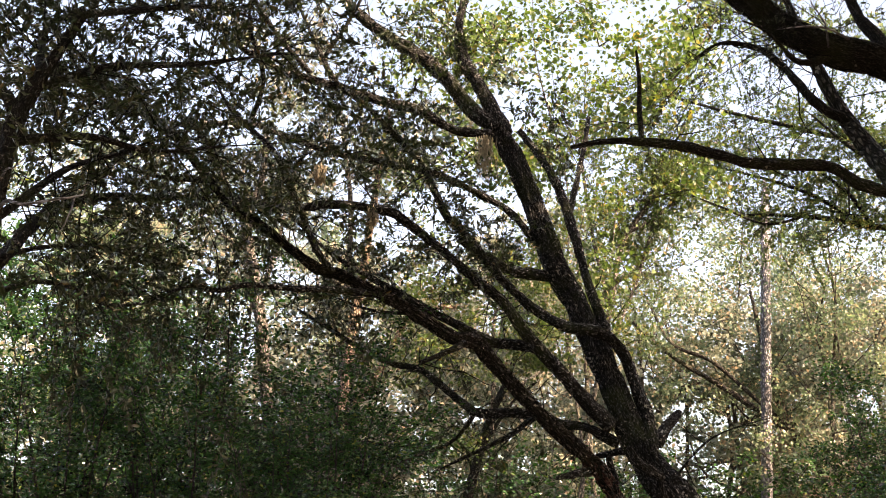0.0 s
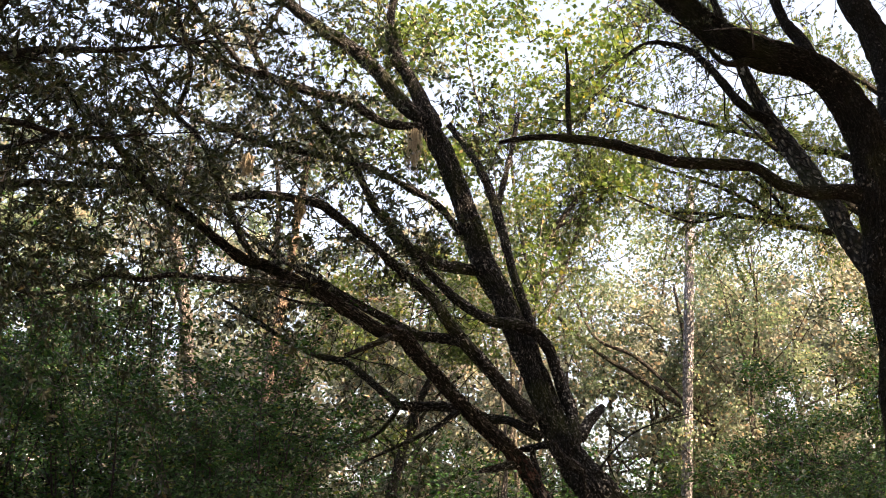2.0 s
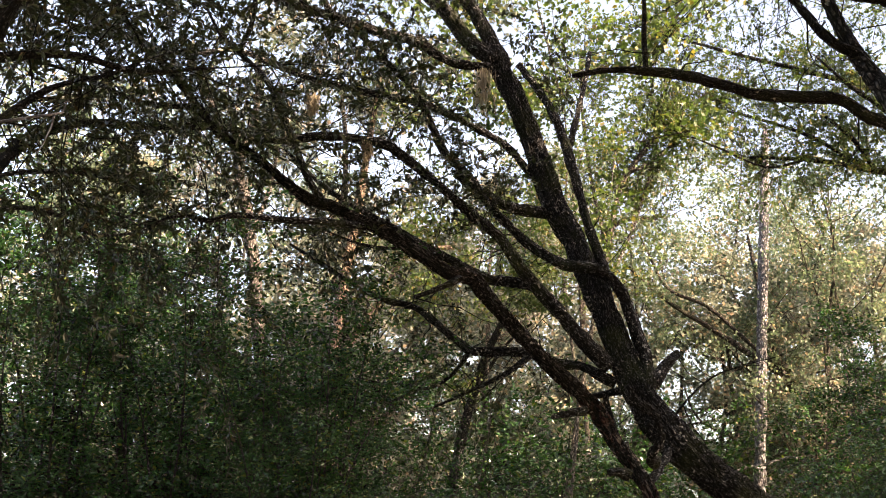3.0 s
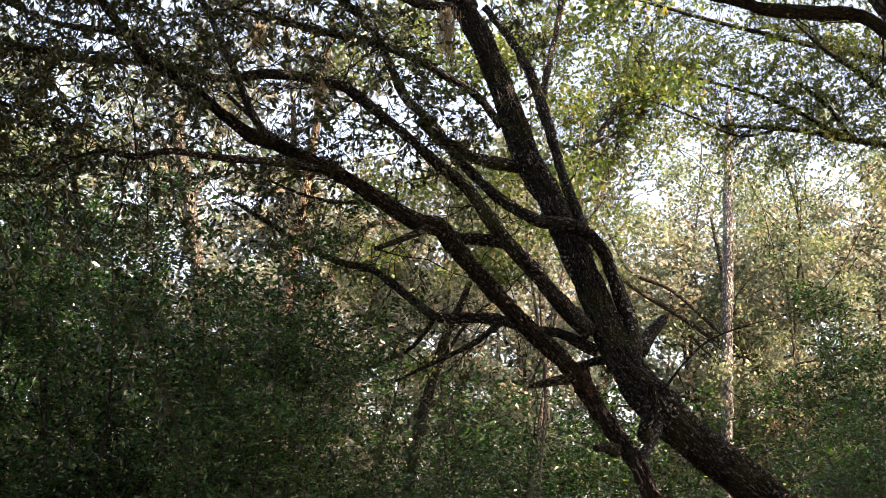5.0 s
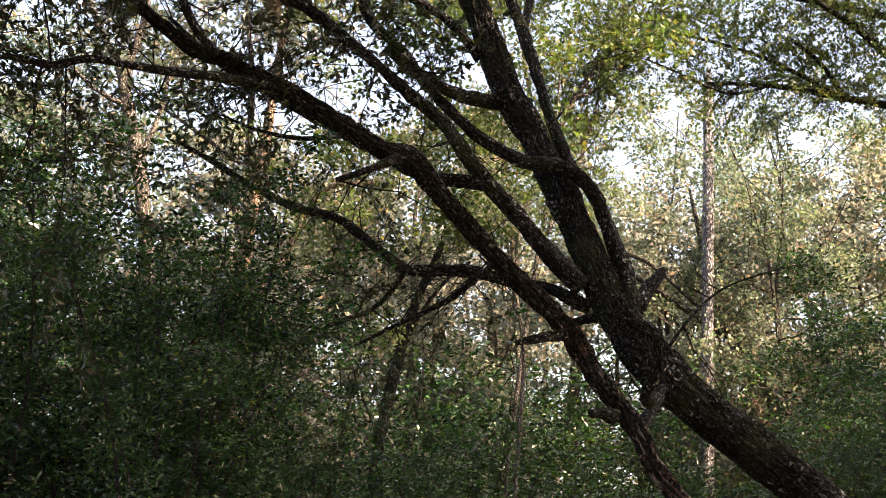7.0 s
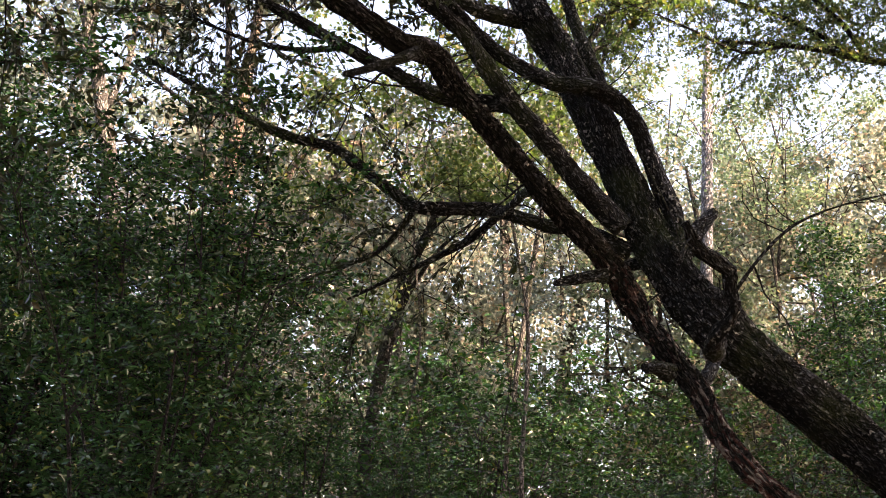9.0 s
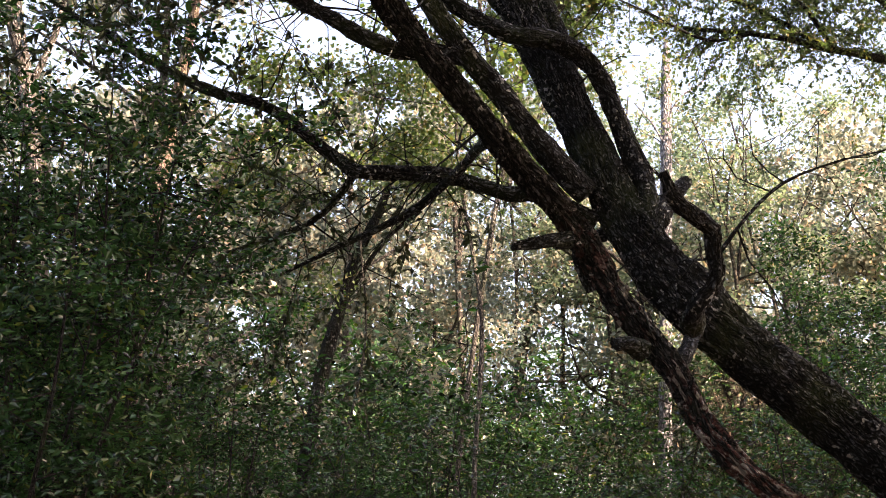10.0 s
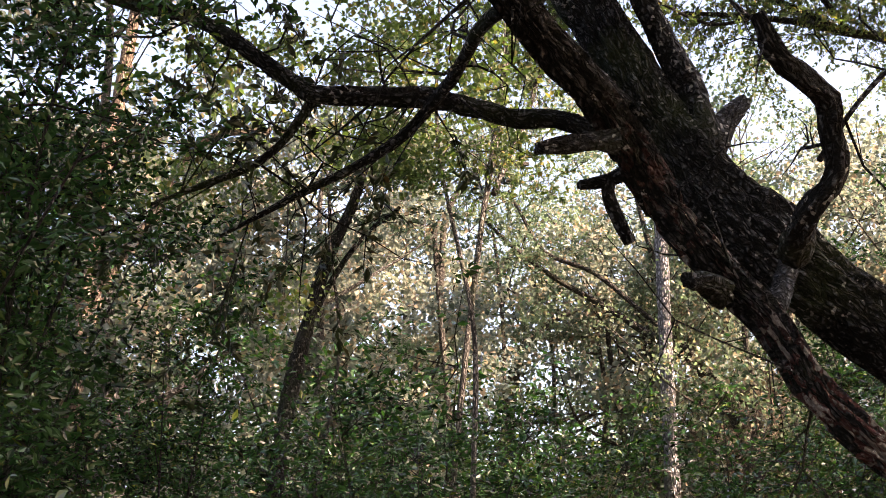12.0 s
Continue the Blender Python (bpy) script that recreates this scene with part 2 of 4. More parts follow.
def tube(c, segs, ridge=0.0, gnarl=0.0, seed=0.0, caps=True):
    """Rings round the line c; ridge: depth of the bark's furrows, gnarl: swellings, both as shares of the radius."""
    n = len(c)
    t = np.gradient(c[:, :3], axis=0)
    t /= np.linalg.norm(t, axis=1)[:, None] + 1e-9
    side = np.cross(t[0], (0.3, 0.2, 1.0))
    u = side / np.linalg.norm(side)
    ang = np.arange(segs) * 2 * np.pi / segs
    verts = np.zeros((n, segs, 3))
    run = 0.0
    turns = 26 * float(c[:, 3].max())
    for i in range(n):
        u = u - t[i] * (u @ t[i])
        u /= np.linalg.norm(u)
        v = np.cross(t[i], u)
        r = np.full(segs, c[i, 3])
        if i:
            run += np.linalg.norm(c[i, :3] - c[i - 1, :3])
        if ridge or gnarl:
            for k in range(segs):
                ca, sa = math.cos(ang[k]), math.sin(ang[k])
                if gnarl:
                    r[k] *= 1 + gnarl * noise.noise((ca * 0.9 + seed, sa * 0.9, run * 2.2))
                    r[k] += 0.012 * min(1.0, c[i, 3] / 0.06) * noise.noise((ca * 2.2 - seed, sa * 2.2, run * 7.5))
                if ridge:
                    w = abs(noise.noise((ca * turns + seed, sa * turns, run * 2.6)) + 0.35 * noise.noise((ca * turns * 2 + seed, sa * turns * 2, run * 9)))
                    r[k] += ridge * (0.040 * min(1.0, w * 3.0) - 0.024)
        verts[i] = c[i, :3] + r[:, None] * (np.cos(ang)[:, None] * u + np.sin(ang)[:, None] * v)
    a = np.arange(n - 1)[:, None] * segs + np.arange(segs)
    b = np.arange(n - 1)[:, None] * segs + (np.arange(segs) + 1) % segs
    quads = np.stack([a, b, b + segs, a + segs], -1).reshape(-1, 4)
    verts = verts.reshape(-1, 3)
    girth = 2 * np.pi * c[:, 3].max()
    far = np.concatenate([[0], np.cumsum(np.linalg.norm(np.diff(c[:, :3], axis=0), axis=1))])
    k0 = np.tile(np.arange(segs), n - 1) * girth / segs
    k1 = k0 + girth / segs
    v0, v1 = np.repeat(far[:-1], segs), np.repeat(far[1:], segs)
    qa, qb, qc, qd = (np.stack(p, -1) for p in ((k0, v0), (k1, v0), (k1, v1), (k0, v1)))
    both = np.vstack([quads[:, [0, 1, 2]], quads[:, [0, 2, 3]]])
    uv = np.concatenate([np.stack([qa, qb, qc], 1), np.stack([qa, qc, qd], 1)])
    if caps:
        fan = []
        for ring, flip in ((0, True), (n - 1, False)):
            verts = np.vstack([verts, c[ring:ring + 1, :3]])
            mid = len(verts) - 1
            for k in range(segs):
                e, h = ring * segs + k, ring * segs + (k + 1) % segs
                fan.append((h, e, mid) if flip else (e, h, mid))
        both = np.vstack([both, fan])
        uv = np.concatenate([uv, np.random.default_rng(1).uniform(0, 0.05, (len(fan), 3, 2))])
    return verts, both, uv


class Foliage:
    """Gathers the fine twigs and leaves of one plant."""

    def __init__(self, seed):
        self.rng = np.random.default_rng(seed)
        self.tv, self.tf, self.count = [], [], 0
        self.pos, self.dir, self.size = [], [], []

    def twig(self, pts, r0, r1, segs=3):
        pts = np.asarray(pts, float)
        c = np.column_stack([pts, np.linspace(r0, r1, len(pts))])
        v, f, _ = tube(c, segs, caps=False)
        self.tv.append(v)
        self.tf.append(f + self.count)
        self.count += len(v)

    def leaves(self, at, along, size):
        self.pos.append(np.atleast_2d(at))
        self.dir.append(np.atleast_2d(along))
        self.size.append(np.atleast_1d(size))

    def spray(self, at, way, length, leaf, per_metre, r=0.006, droop=0.25):
        """One leafy twig with side shoots."""
        g = self.rng
        way = np.asarray(way, float) / (np.linalg.norm(way) + 1e-9)
        stems = [(np.asarray(at, float), way, length, r)]
        for _ in range(int(2 + length * 3)):
            s = g.uniform(0.2, 0.9) * length
            w = way + g.normal(0, 0.75, 3)
            stems.append((at + way * s - np.array((0, 0, droop * s * s)), w / np.linalg.norm(w), length * g.uniform(0.25, 0.55), r * 0.5))
        for a, w, ln, rr in stems:
            u = np.linspace(0, 1, 3)[:, None]
            bend = g.normal(0, 0.10, 3) * ln
            pts = a + w * ln * u + bend * u * u - np.array((0, 0, droop)) * (ln * u) ** 2
            self.twig(pts, rr, 0.0015)
            n = max(4, int(ln * per_metre))
            k = (1.08 - 0.75 * g.random(n) ** 1.6)[:, None]
            p = a + w * ln * k + bend * k * k - np.array((0, 0, droop)) * (ln * k) ** 2
            d = w * 0.6 + g.normal(0, 0.7, (n, 3))
            self.leaves(p + d * leaf * 0.35, d, leaf * g.uniform(0.6, 1.25, n))

    def leaf_mesh(self, name, mat, slim=0.36, lift=0.18):
        """Folded leaves, two faces each, standing every way but mostly face up."""
        g = self.rng
        p, d, s = np.vstack(self.pos), np.vstack(self.dir), np.concatenate(self.size)
        d = d / (np.linalg.norm(d, axis=1)[:, None] + 1e-9)
        up = np.array((0, 0, 1.0)) + g.normal(0, 0.75, p.shape)
        w = np.cross(d, up)
        w /= np.linalg.norm(w, axis=1)[:, None] + 1e-9
        nrm = np.cross(w, d)
        s = s[:, None]
        base, tip = p - d * s * 0.5, p + d * s * 0.5
        left = p - d * s * 0.06 + w * s * slim * 0.5 + nrm * s * lift * 0.5
        right = p - d * s * 0.06 - w * s * slim * 0.5 + nrm * s * lift * 0.5
        v = np.stack([base, left, tip, right], 1).reshape(-1, 3)
        k = np.arange(len(p))[:, None] * 4
        f = np.hstack([k, k + 2, k + 1, k, k + 3, k + 2]).reshape(-1, 3)
        return mesh_from(name, v, f, mat)

    def loose_leaves(self, count, parent, mat, slim, score):
        """Takes the count leaves of highest score out of the mass and builds each as a piece of its own on one shared mesh."""
        g = self.rng
        p, d, s = np.vstack(self.pos), np.vstack(self.dir), np.concatenate(self.size)
        order = np.argsort(-score(p))
        take, rest = order[:count], order[count:]
        self.pos, self.dir, self.size = [p[rest]], [d[rest]], [s[rest]]
        rim = [(a, e * slim * 0.5, 0.09 - 0.10 * abs(a)) for e in (1, -1) for a in (-0.22, 0.2)]
        v = np.array([(-0.5, 0, 0), rim[0], rim[1], (0.5, 0, -0.08), rim[3], rim[2]])
        me = mesh_from("leaf", v, np.array([(0, 3, 1), (1, 3, 2), (0, 5, 3), (5, 4, 3)]), mat)
        for i in take:
            x = Vector(d[i]).normalized()
            y = (Vector((0, 0, 1)) + Vector(g.normal(0, 0.75, 3))).cross(x).normalized()
            z = x.cross(y)
            m = Matrix((x, y, z)).transposed().to_4x4() @ Matrix.Scale(s[i], 4)
            m.translation = p[i]
            part("leaf", me, parent).matrix_basis = m

    def twig_mesh(self, name, mat):
        return mesh_from(name, np.vstack(self.tv), np.vstack(self.tf), mat, True)


TAGGED = {}


def limb(tree, name, *points, ridge=0.3, bark=None, leafy=None, density=1.0, bare=0.0, label="", tag="", on=""):
    """One limb of a tree, a part of its own, or of the limb tagged on; from the share leafy onward it carries sprays of leaves."""
    ob, fol, mat, leaf, per = tree
    big = max(p[3] for p in points)
    c = spline(points, 0.028 if ridge >= 1.0 else 0.05 if big > 0.12 else 0.07 if big > 0.04 else 0.12)
    segs = 84 if big > 0.3 else 60 if ridge >= 1.0 else 34 if big > 0.12 else 18 if big > 0.06 else 10 if big > 0.035 else 7
    if points[0][1] > 24:
        segs, ridge = 10, 0.0
        c = spline(points, 0.3)
    fine = ridge if big > 0.05 else 0.0
    v, f, uv = tube(c, segs, fine, 0.22 if big > 0.03 else 0.12, seed=points[0][0] * 3.1 + points[-1][2])
    loc = np.array(ob.location)
    made = part(name, mesh_from(name, v - loc, f, bark or mat, True, uv), TAGGED[on] if on else ob, label)
    if tag:
        TAGGED[tag] = made
    if leafy is not None and fol is not None:
        g = fol.rng
        n0 = int(len(c) * leafy)
        seg = np.linalg.norm(np.diff(c[:, :3], axis=0), axis=1).sum() * (1 - leafy)
        for _ in range(int(seg * per * density)):
            i = g.integers(n0, len(c))
            t = c[min(i + 1, len(c) - 1), :3] - c[max(i - 1, 0), :3]
            t = t / (np.linalg.norm(t) + 1e-9)
            way = t * 0.5 + g.normal(0, 0.7, 3) + np.array((0, 0, 0.25))
            fol.spray(c[i, :3] - loc, way, g.uniform(0.4, 1.7), leaf, 30, 0.008)
    if bare and fol is not None:
        # crooked leafless branchlets, bare to the metre
        g = fol.rng
        total = np.linalg.norm(np.diff(c[:, :3], axis=0), axis=1).sum()
        for _ in range(int(total * bare)):
            i = g.integers(len(c) // 5, len(c))
            way = g.normal(0, 1, 3) + (c[i, :3] - c[max(i - 3, 0), :3]) * 2
            way /= np.linalg.norm(way)
            p, ln = c[i, :3] - loc, g.uniform(0.08, 0.30)
            pts = [p]
            for _ in range(5):
                way = way + g.normal(0, 0.45, 3) + np.array((0, 0, 0.06))
                way /= np.linalg.norm(way)
                p = p + way * ln
                pts.append(p)
            r = min(0.6 * c[i, 3], g.uniform(0.006, 0.014))
            fol.twig(pts, r, 0.002)
            for k in (1, 2, 3):
                w = g.normal(0, 1, 3)
                w /= np.linalg.norm(w)
                e = pts[k] + w * ln * 0.9
                fol.twig([pts[k], e, e + (w + g.normal(0, 0.5, 3)) * ln * 0.8], r * 0.5, 0.0015)
    return c


def finish(tree, leafmat, slim=0.36, loose=0, score=None):
    ob, fol, mat, leaf, per = tree
    if loose:
        fol.loose_leaves(loose, ob, leafmat, slim, score)
    if fol.tv:
        part("fine_twig_growth", fol.twig_mesh("fine_twig_growth", mat), ob, kind="stuff")
    if fol.pos:
        part("foliage", fol.leaf_mesh("foliage", leafmat, slim), ob, kind="stuff")


# ---- ground ----
def ground_height(x, y):
    return 0.12 * noise.noise((x * 0.13, y * 0.13, 3.1)) + 0.05 * noise.noise((x * 0.7, y * 0.7, 1.0))


ring = np.concatenate([np.linspace(0, 60, 61), np.geomspace(64, 3000, 16)])
axis = np.concatenate([-ring[:0:-1], ring])
gx, gy = np.meshgrid(axis, axis + 20)
gz = np.array([[ground_height(a, b) if abs(a) < 70 and abs(b) < 90 else 0.0 for a, b in zip(r, s)] for r, s in zip(gx, gy)]) - 0.06
k = len(axis)
ia = np.arange(k - 1)[:, None] * k + np.arange(k - 1)
gf = np.stack([ia, ia + 1, ia + k + 1, ia + k], -1).reshape(-1, 4)
tagged(new("ground", mesh_from("ground", np.stack([gx, gy, gz], -1).reshape(-1, 3), gf, LITTER, True)), "woodland floor of brown leaf litter and soil", "ground", kind="structure")

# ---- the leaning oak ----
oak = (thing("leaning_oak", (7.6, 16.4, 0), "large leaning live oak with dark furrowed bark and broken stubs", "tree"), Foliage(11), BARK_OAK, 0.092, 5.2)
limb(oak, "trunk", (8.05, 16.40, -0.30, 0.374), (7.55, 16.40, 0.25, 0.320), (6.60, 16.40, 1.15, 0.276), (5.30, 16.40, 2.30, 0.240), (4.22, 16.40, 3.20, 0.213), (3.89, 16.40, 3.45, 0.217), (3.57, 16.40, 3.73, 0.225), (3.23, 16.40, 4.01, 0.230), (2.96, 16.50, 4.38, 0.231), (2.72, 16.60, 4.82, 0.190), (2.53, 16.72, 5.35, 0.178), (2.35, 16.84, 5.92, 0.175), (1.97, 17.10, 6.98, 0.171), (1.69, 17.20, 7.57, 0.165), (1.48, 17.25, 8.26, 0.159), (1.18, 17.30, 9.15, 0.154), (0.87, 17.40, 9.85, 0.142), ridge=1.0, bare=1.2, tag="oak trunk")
limb(oak, "limb", (0.94, 17.40, 9.84, 0.131), (0.55, 17.51, 10.73, 0.112), (0.29, 17.56, 11.22, 0.098), (0.19, 17.63, 11.88, 0.069), (0.31, 17.70, 12.57, 0.054), ridge=0.6, leafy=0.20, bare=2.0)
limb(oak, "limb", (0.82, 17.40, 9.95, 0.131), (0.37, 17.37, 10.30, 0.117), (0.00, 17.34, 10.78, 0.111), (-0.46, 17.30, 11.18, 0.100), (-0.92, 17.27, 11.46, 0.089), (-1.48, 17.23, 11.92, 0.075), (-1.87, 17.20, 12.42, 0.061), ridge=0.6, leafy=0.20, bare=2.0)
limb(oak, "limb", (2.34, 16.95, 6.20, 0.080), (2.37, 17.05, 6.58, 0.083), (2.28, 17.10, 6.92, 0.071), (2.16, 17.20, 7.37, 0.059), (1.95, 17.46, 8.43, 0.080), (1.76, 17.63, 9.13, 0.063), (1.54, 17.75, 9.61, 0.057), (1.20, 17.90, 10.16, 0.045), ridge=0.6, leafy=0.50, density=0.50, bare=2.0)
limb(oak, "limb", (1.94, 17.60, 8.58, 0.056), (2.08, 17.78, 9.13, 0.048), (2.25, 18.01, 9.91, 0.039), (2.37, 18.20, 10.56, 0.030), ridge=0.6, leafy=0.20, density=0.40)
limb(oak, "limb", (2.38, 16.60, 5.05, 0.113), (1.91, 16.44, 5.49, 0.098), (1.54, 16.30, 5.87, 0.088), (1.17, 16.16, 6.24, 0.078), (0.80, 16.01, 6.69, 0.068), (0.44, 15.89, 6.95, 0.063), (0.14, 15.79, 7.18, 0.052), (-0.39, 15.70, 7.59, 0.057), (-0.74, 15.58, 7.78, 0.057), (-1.12, 15.47, 7.81, 0.057), (-1.50, 15.36, 7.79, 0.053), (-2.16, 15.17, 7.63, 0.047), (-2.74, 14.99, 7.70, 0.040), (-3.38, 14.80, 7.62, 0.034), (-3.99, 14.60, 7.54, 0.024), ridge=0.6, leafy=0.34, density=1.15, bare=5.0)
limb(oak, "limb", (2.84, 16.42, 4.46, 0.090), (2.90, 16.52, 4.90, 0.086), (2.87, 16.60, 5.24, 0.088), (2.78, 16.64, 5.52, 0.078), (2.69, 16.66, 5.81, 0.076), (2.58, 16.66, 6.10, 0.076), (2.40, 16.62, 6.33, 0.078), (2.10, 16.55, 6.43, 0.078), (1.78, 16.58, 6.48, 0.074), (1.36, 16.69, 6.74, 0.066), (1.01, 16.67, 7.05, 0.061), (0.66, 16.58, 7.41, 0.057), (0.37, 16.50, 7.77, 0.052), (0.08, 16.50, 8.04, 0.057), (-0.13, 16.45, 8.46, 0.051), (-0.35, 16.40, 8.93, 0.048), (-0.73, 16.35, 9.30, 0.041), (-1.16, 16.29, 9.73, 0.038), (-1.60, 16.23, 10.07, 0.034), (-1.87, 16.18, 10.51, 0.028), (-2.05, 16.15, 10.87, 0.021), (-2.25, 16.10, 11.32, 0.017), ridge=0.6, leafy=0.42, density=1.1, bare=5.0)
limb(oak, "limb", (1.71, 17.30, 7.47, 0.090), (1.06, 16.98, 7.44, 0.075), (0.54, 16.70, 7.59, 0.061), (0.23, 16.50, 7.76, 0.050), ridge=0.6, leafy=0.40, density=0.9, bare=5.0)
limb(oak, "limb", (0.74, 17.30, 9.79, 0.072), (0.10, 17.06, 9.77, 0.065), (-0.42, 16.83, 9.97, 0.067), (-0.93, 16.62, 9.98, 0.067), (-1.61, 16.34, 10.08, 0.059), (-2.18, 16.10, 10.13, 0.052), (-2.50, 15.96, 10.17, 0.044), (-2.98, 15.72, 10.37, 0.037), (-3.37, 15.50, 10.65, 0.027), ridge=0.6, leafy=0.20, bare=4.0)
limb(oak, "limb", (1.38, 17.30, 8.05, 0.057), (1.02, 17.13, 8.41, 0.052), (0.55, 16.95, 8.63, 0.052), (-0.05, 16.73, 8.83, 0.048), (-0.81, 16.47, 8.90, 0.048), (-1.38, 16.27, 8.93, 0.044), (-1.86, 16.09, 8.96, 0.040), (-2.34, 15.91, 9.07, 0.037), (-2.88, 15.70, 9.16, 0.036), (-3.54, 15.45, 8.98, 0.033), (-4.13, 15.22, 9.00, 0.029), (-4.64, 15.00, 9.18, 0.022), ridge=0.6, leafy=0.10, bare=4.0)
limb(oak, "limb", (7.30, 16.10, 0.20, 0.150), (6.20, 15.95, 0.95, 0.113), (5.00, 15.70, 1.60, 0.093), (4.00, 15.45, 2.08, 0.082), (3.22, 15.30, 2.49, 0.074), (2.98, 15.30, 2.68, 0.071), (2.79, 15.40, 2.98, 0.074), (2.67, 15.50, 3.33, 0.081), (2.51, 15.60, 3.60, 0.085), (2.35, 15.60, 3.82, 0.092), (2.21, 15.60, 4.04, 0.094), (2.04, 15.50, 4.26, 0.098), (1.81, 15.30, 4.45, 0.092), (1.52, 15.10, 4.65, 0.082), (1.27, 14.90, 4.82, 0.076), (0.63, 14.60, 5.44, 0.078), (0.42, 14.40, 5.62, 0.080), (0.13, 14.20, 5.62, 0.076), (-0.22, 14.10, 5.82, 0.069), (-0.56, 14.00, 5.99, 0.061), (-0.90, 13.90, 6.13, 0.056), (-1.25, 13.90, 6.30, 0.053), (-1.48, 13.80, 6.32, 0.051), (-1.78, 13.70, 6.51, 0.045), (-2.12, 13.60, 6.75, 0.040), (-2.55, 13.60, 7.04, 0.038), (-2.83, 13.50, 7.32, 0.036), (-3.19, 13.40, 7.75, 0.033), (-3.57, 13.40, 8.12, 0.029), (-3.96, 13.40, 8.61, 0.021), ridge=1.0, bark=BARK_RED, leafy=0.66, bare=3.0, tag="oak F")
limb(oak, "limb", (-0.66, 14.00, 6.07, 0.050), (-1.22, 13.70, 6.03, 0.041), (-1.72, 13.40, 5.94, 0.038), (-2.19, 13.10, 5.88, 0.034), (-2.50, 13.05, 5.79, 0.029), (-2.74, 13.00, 5.82, 0.026), (-2.93, 12.95, 5.77, 0.018), (-3.33, 12.90, 5.56, 0.013), ridge=0.6, leafy=0.35, density=0.60, bare=6.0)
limb(oak, "limb", (-1.31, 13.80, 6.29, 0.044), (-1.54, 13.81, 6.59, 0.039), (-1.69, 13.83, 6.96, 0.039), (-1.93, 13.84, 7.47, 0.037), (-2.13, 13.86, 7.88, 0.034), (-2.47, 13.87, 8.22, 0.030), (-2.74, 13.89, 8.49, 0.024), (-2.96, 13.90, 8.90, 0.018), ridge=0.6, leafy=0.15, bare=5.0)
limb(oak, "limb", (2.48, 16.70, 4.85, 0.078), (2.26, 16.70, 4.96, 0.068), (2.08, 16.80, 5.09, 0.058), (1.80, 16.89, 5.14, 0.055), (1.51, 16.92, 5.21, 0.059), (1.28, 16.95, 5.29, 0.066), (0.97, 16.98, 5.31, 0.059), (0.55, 16.95, 5.29, 0.058), (0.38, 17.05, 5.41, 0.052), (0.01, 17.10, 5.73, 0.049), (-0.29, 17.20, 5.96, 0.046), (-0.68, 17.18, 6.05, 0.044), (-1.02, 17.22, 6.21, 0.040), (-1.37, 17.26, 6.41, 0.034), (-1.69, 17.30, 6.62, 0.027), (-2.15, 17.35, 6.90, 0.012), ridge=0.6, leafy=0.55, density=0.9, bare=4.0)
limb(oak, "limb", (0.49, 17.00, 5.30, 0.034), (0.34, 17.06, 5.07, 0.031), (0.14, 17.13, 4.89, 0.025), (-0.15, 17.20, 4.78, 0.022), (-0.55, 17.30, 4.65, 0.011), ridge=0.6, leafy=0.40, density=1.00, bare=4.0)
limb(oak, "limb", (1.39, 15.10, 4.85, 0.047), (1.30, 15.40, 4.94, 0.043), (1.27, 16.20, 5.07, 0.038), (1.20, 16.70, 5.12, 0.037), (1.03, 17.00, 5.02, 0.034), (0.73, 17.20, 4.89, 0.030), (0.39, 17.30, 4.74, 0.025), (0.15, 17.40, 4.64, 0.017), (-0.10, 17.50, 4.53, 0.011), ridge=0.6, leafy=0.50, density=0.90, bare=3.5)
limb(oak, "broken_stub", (1.90, 15.30, 4.21, 0.057), (1.80, 15.28, 4.20, 0.052), (1.64, 15.24, 4.16, 0.046), (1.46, 15.20, 4.12, 0.033), ridge=0.6, on="oak F")
limb(oak, "broken_stub", (2.64, 16.72, 4.78, 0.060), (2.42, 16.98, 4.77, 0.046), (2.30, 17.00, 4.745, 0.037), (2.19, 17.00, 4.73, 0.030), ridge=0.6, on="oak trunk")
limb(oak, "broken_stub", (2.43, 16.97, 4.80, 0.036), (2.38, 17.00, 4.70, 0.047), (2.40, 17.00, 4.57, 0.049), (2.45, 17.00, 4.44, 0.047), (2.49, 17.00, 4.33, 0.036), ridge=0.6, on="oak trunk")
limb(oak, "broken_stub", (2.43, 15.50, 3.48, 0.070), (2.30, 15.37, 3.49, 0.052), (2.16, 15.24, 3.46, 0.038), ridge=0.6, on="oak F")
limb(oak, "dead_hooked_branch", (2.70, 15.20, 3.61, 0.088), (2.61, 14.90, 3.61, 0.060), (2.62, 14.75, 3.67, 0.056), (2.69, 14.65, 3.78, 0.052), (2.64, 14.55, 3.94, 0.051), (2.62, 14.50, 4.05, 0.053), (2.44, 14.40, 4.12, 0.050), (2.33, 14.35, 4.20, 0.045), (2.24, 14.30, 4.35, 0.031), ridge=0.6, bare=2.0, on="oak F")
limb(oak, "broken_stub", (3.01, 16.70, 4.87, 0.091), (3.18, 16.85, 5.13, 0.075), (3.40, 17.00, 5.37, 0.057), ridge=0.6, on="oak trunk")
limb(oak, "spur", (2.68, 15.50, 3.38, 0.056), (2.85, 15.69, 3.59, 0.052), (3.02, 15.90, 3.84, 0.051), ridge=0.6, on="oak F")
limb(oak, "twig", (2.91, 15.20, 4.09, 0.016), (3.15, 15.15, 4.40, 0.014), (3.42, 15.10, 4.64, 0.012), (3.78, 15.05, 4.79, 0.008), (4.17, 15.00, 4.89, 0.006), ridge=0.6, bare=4.0, on="oak trunk")
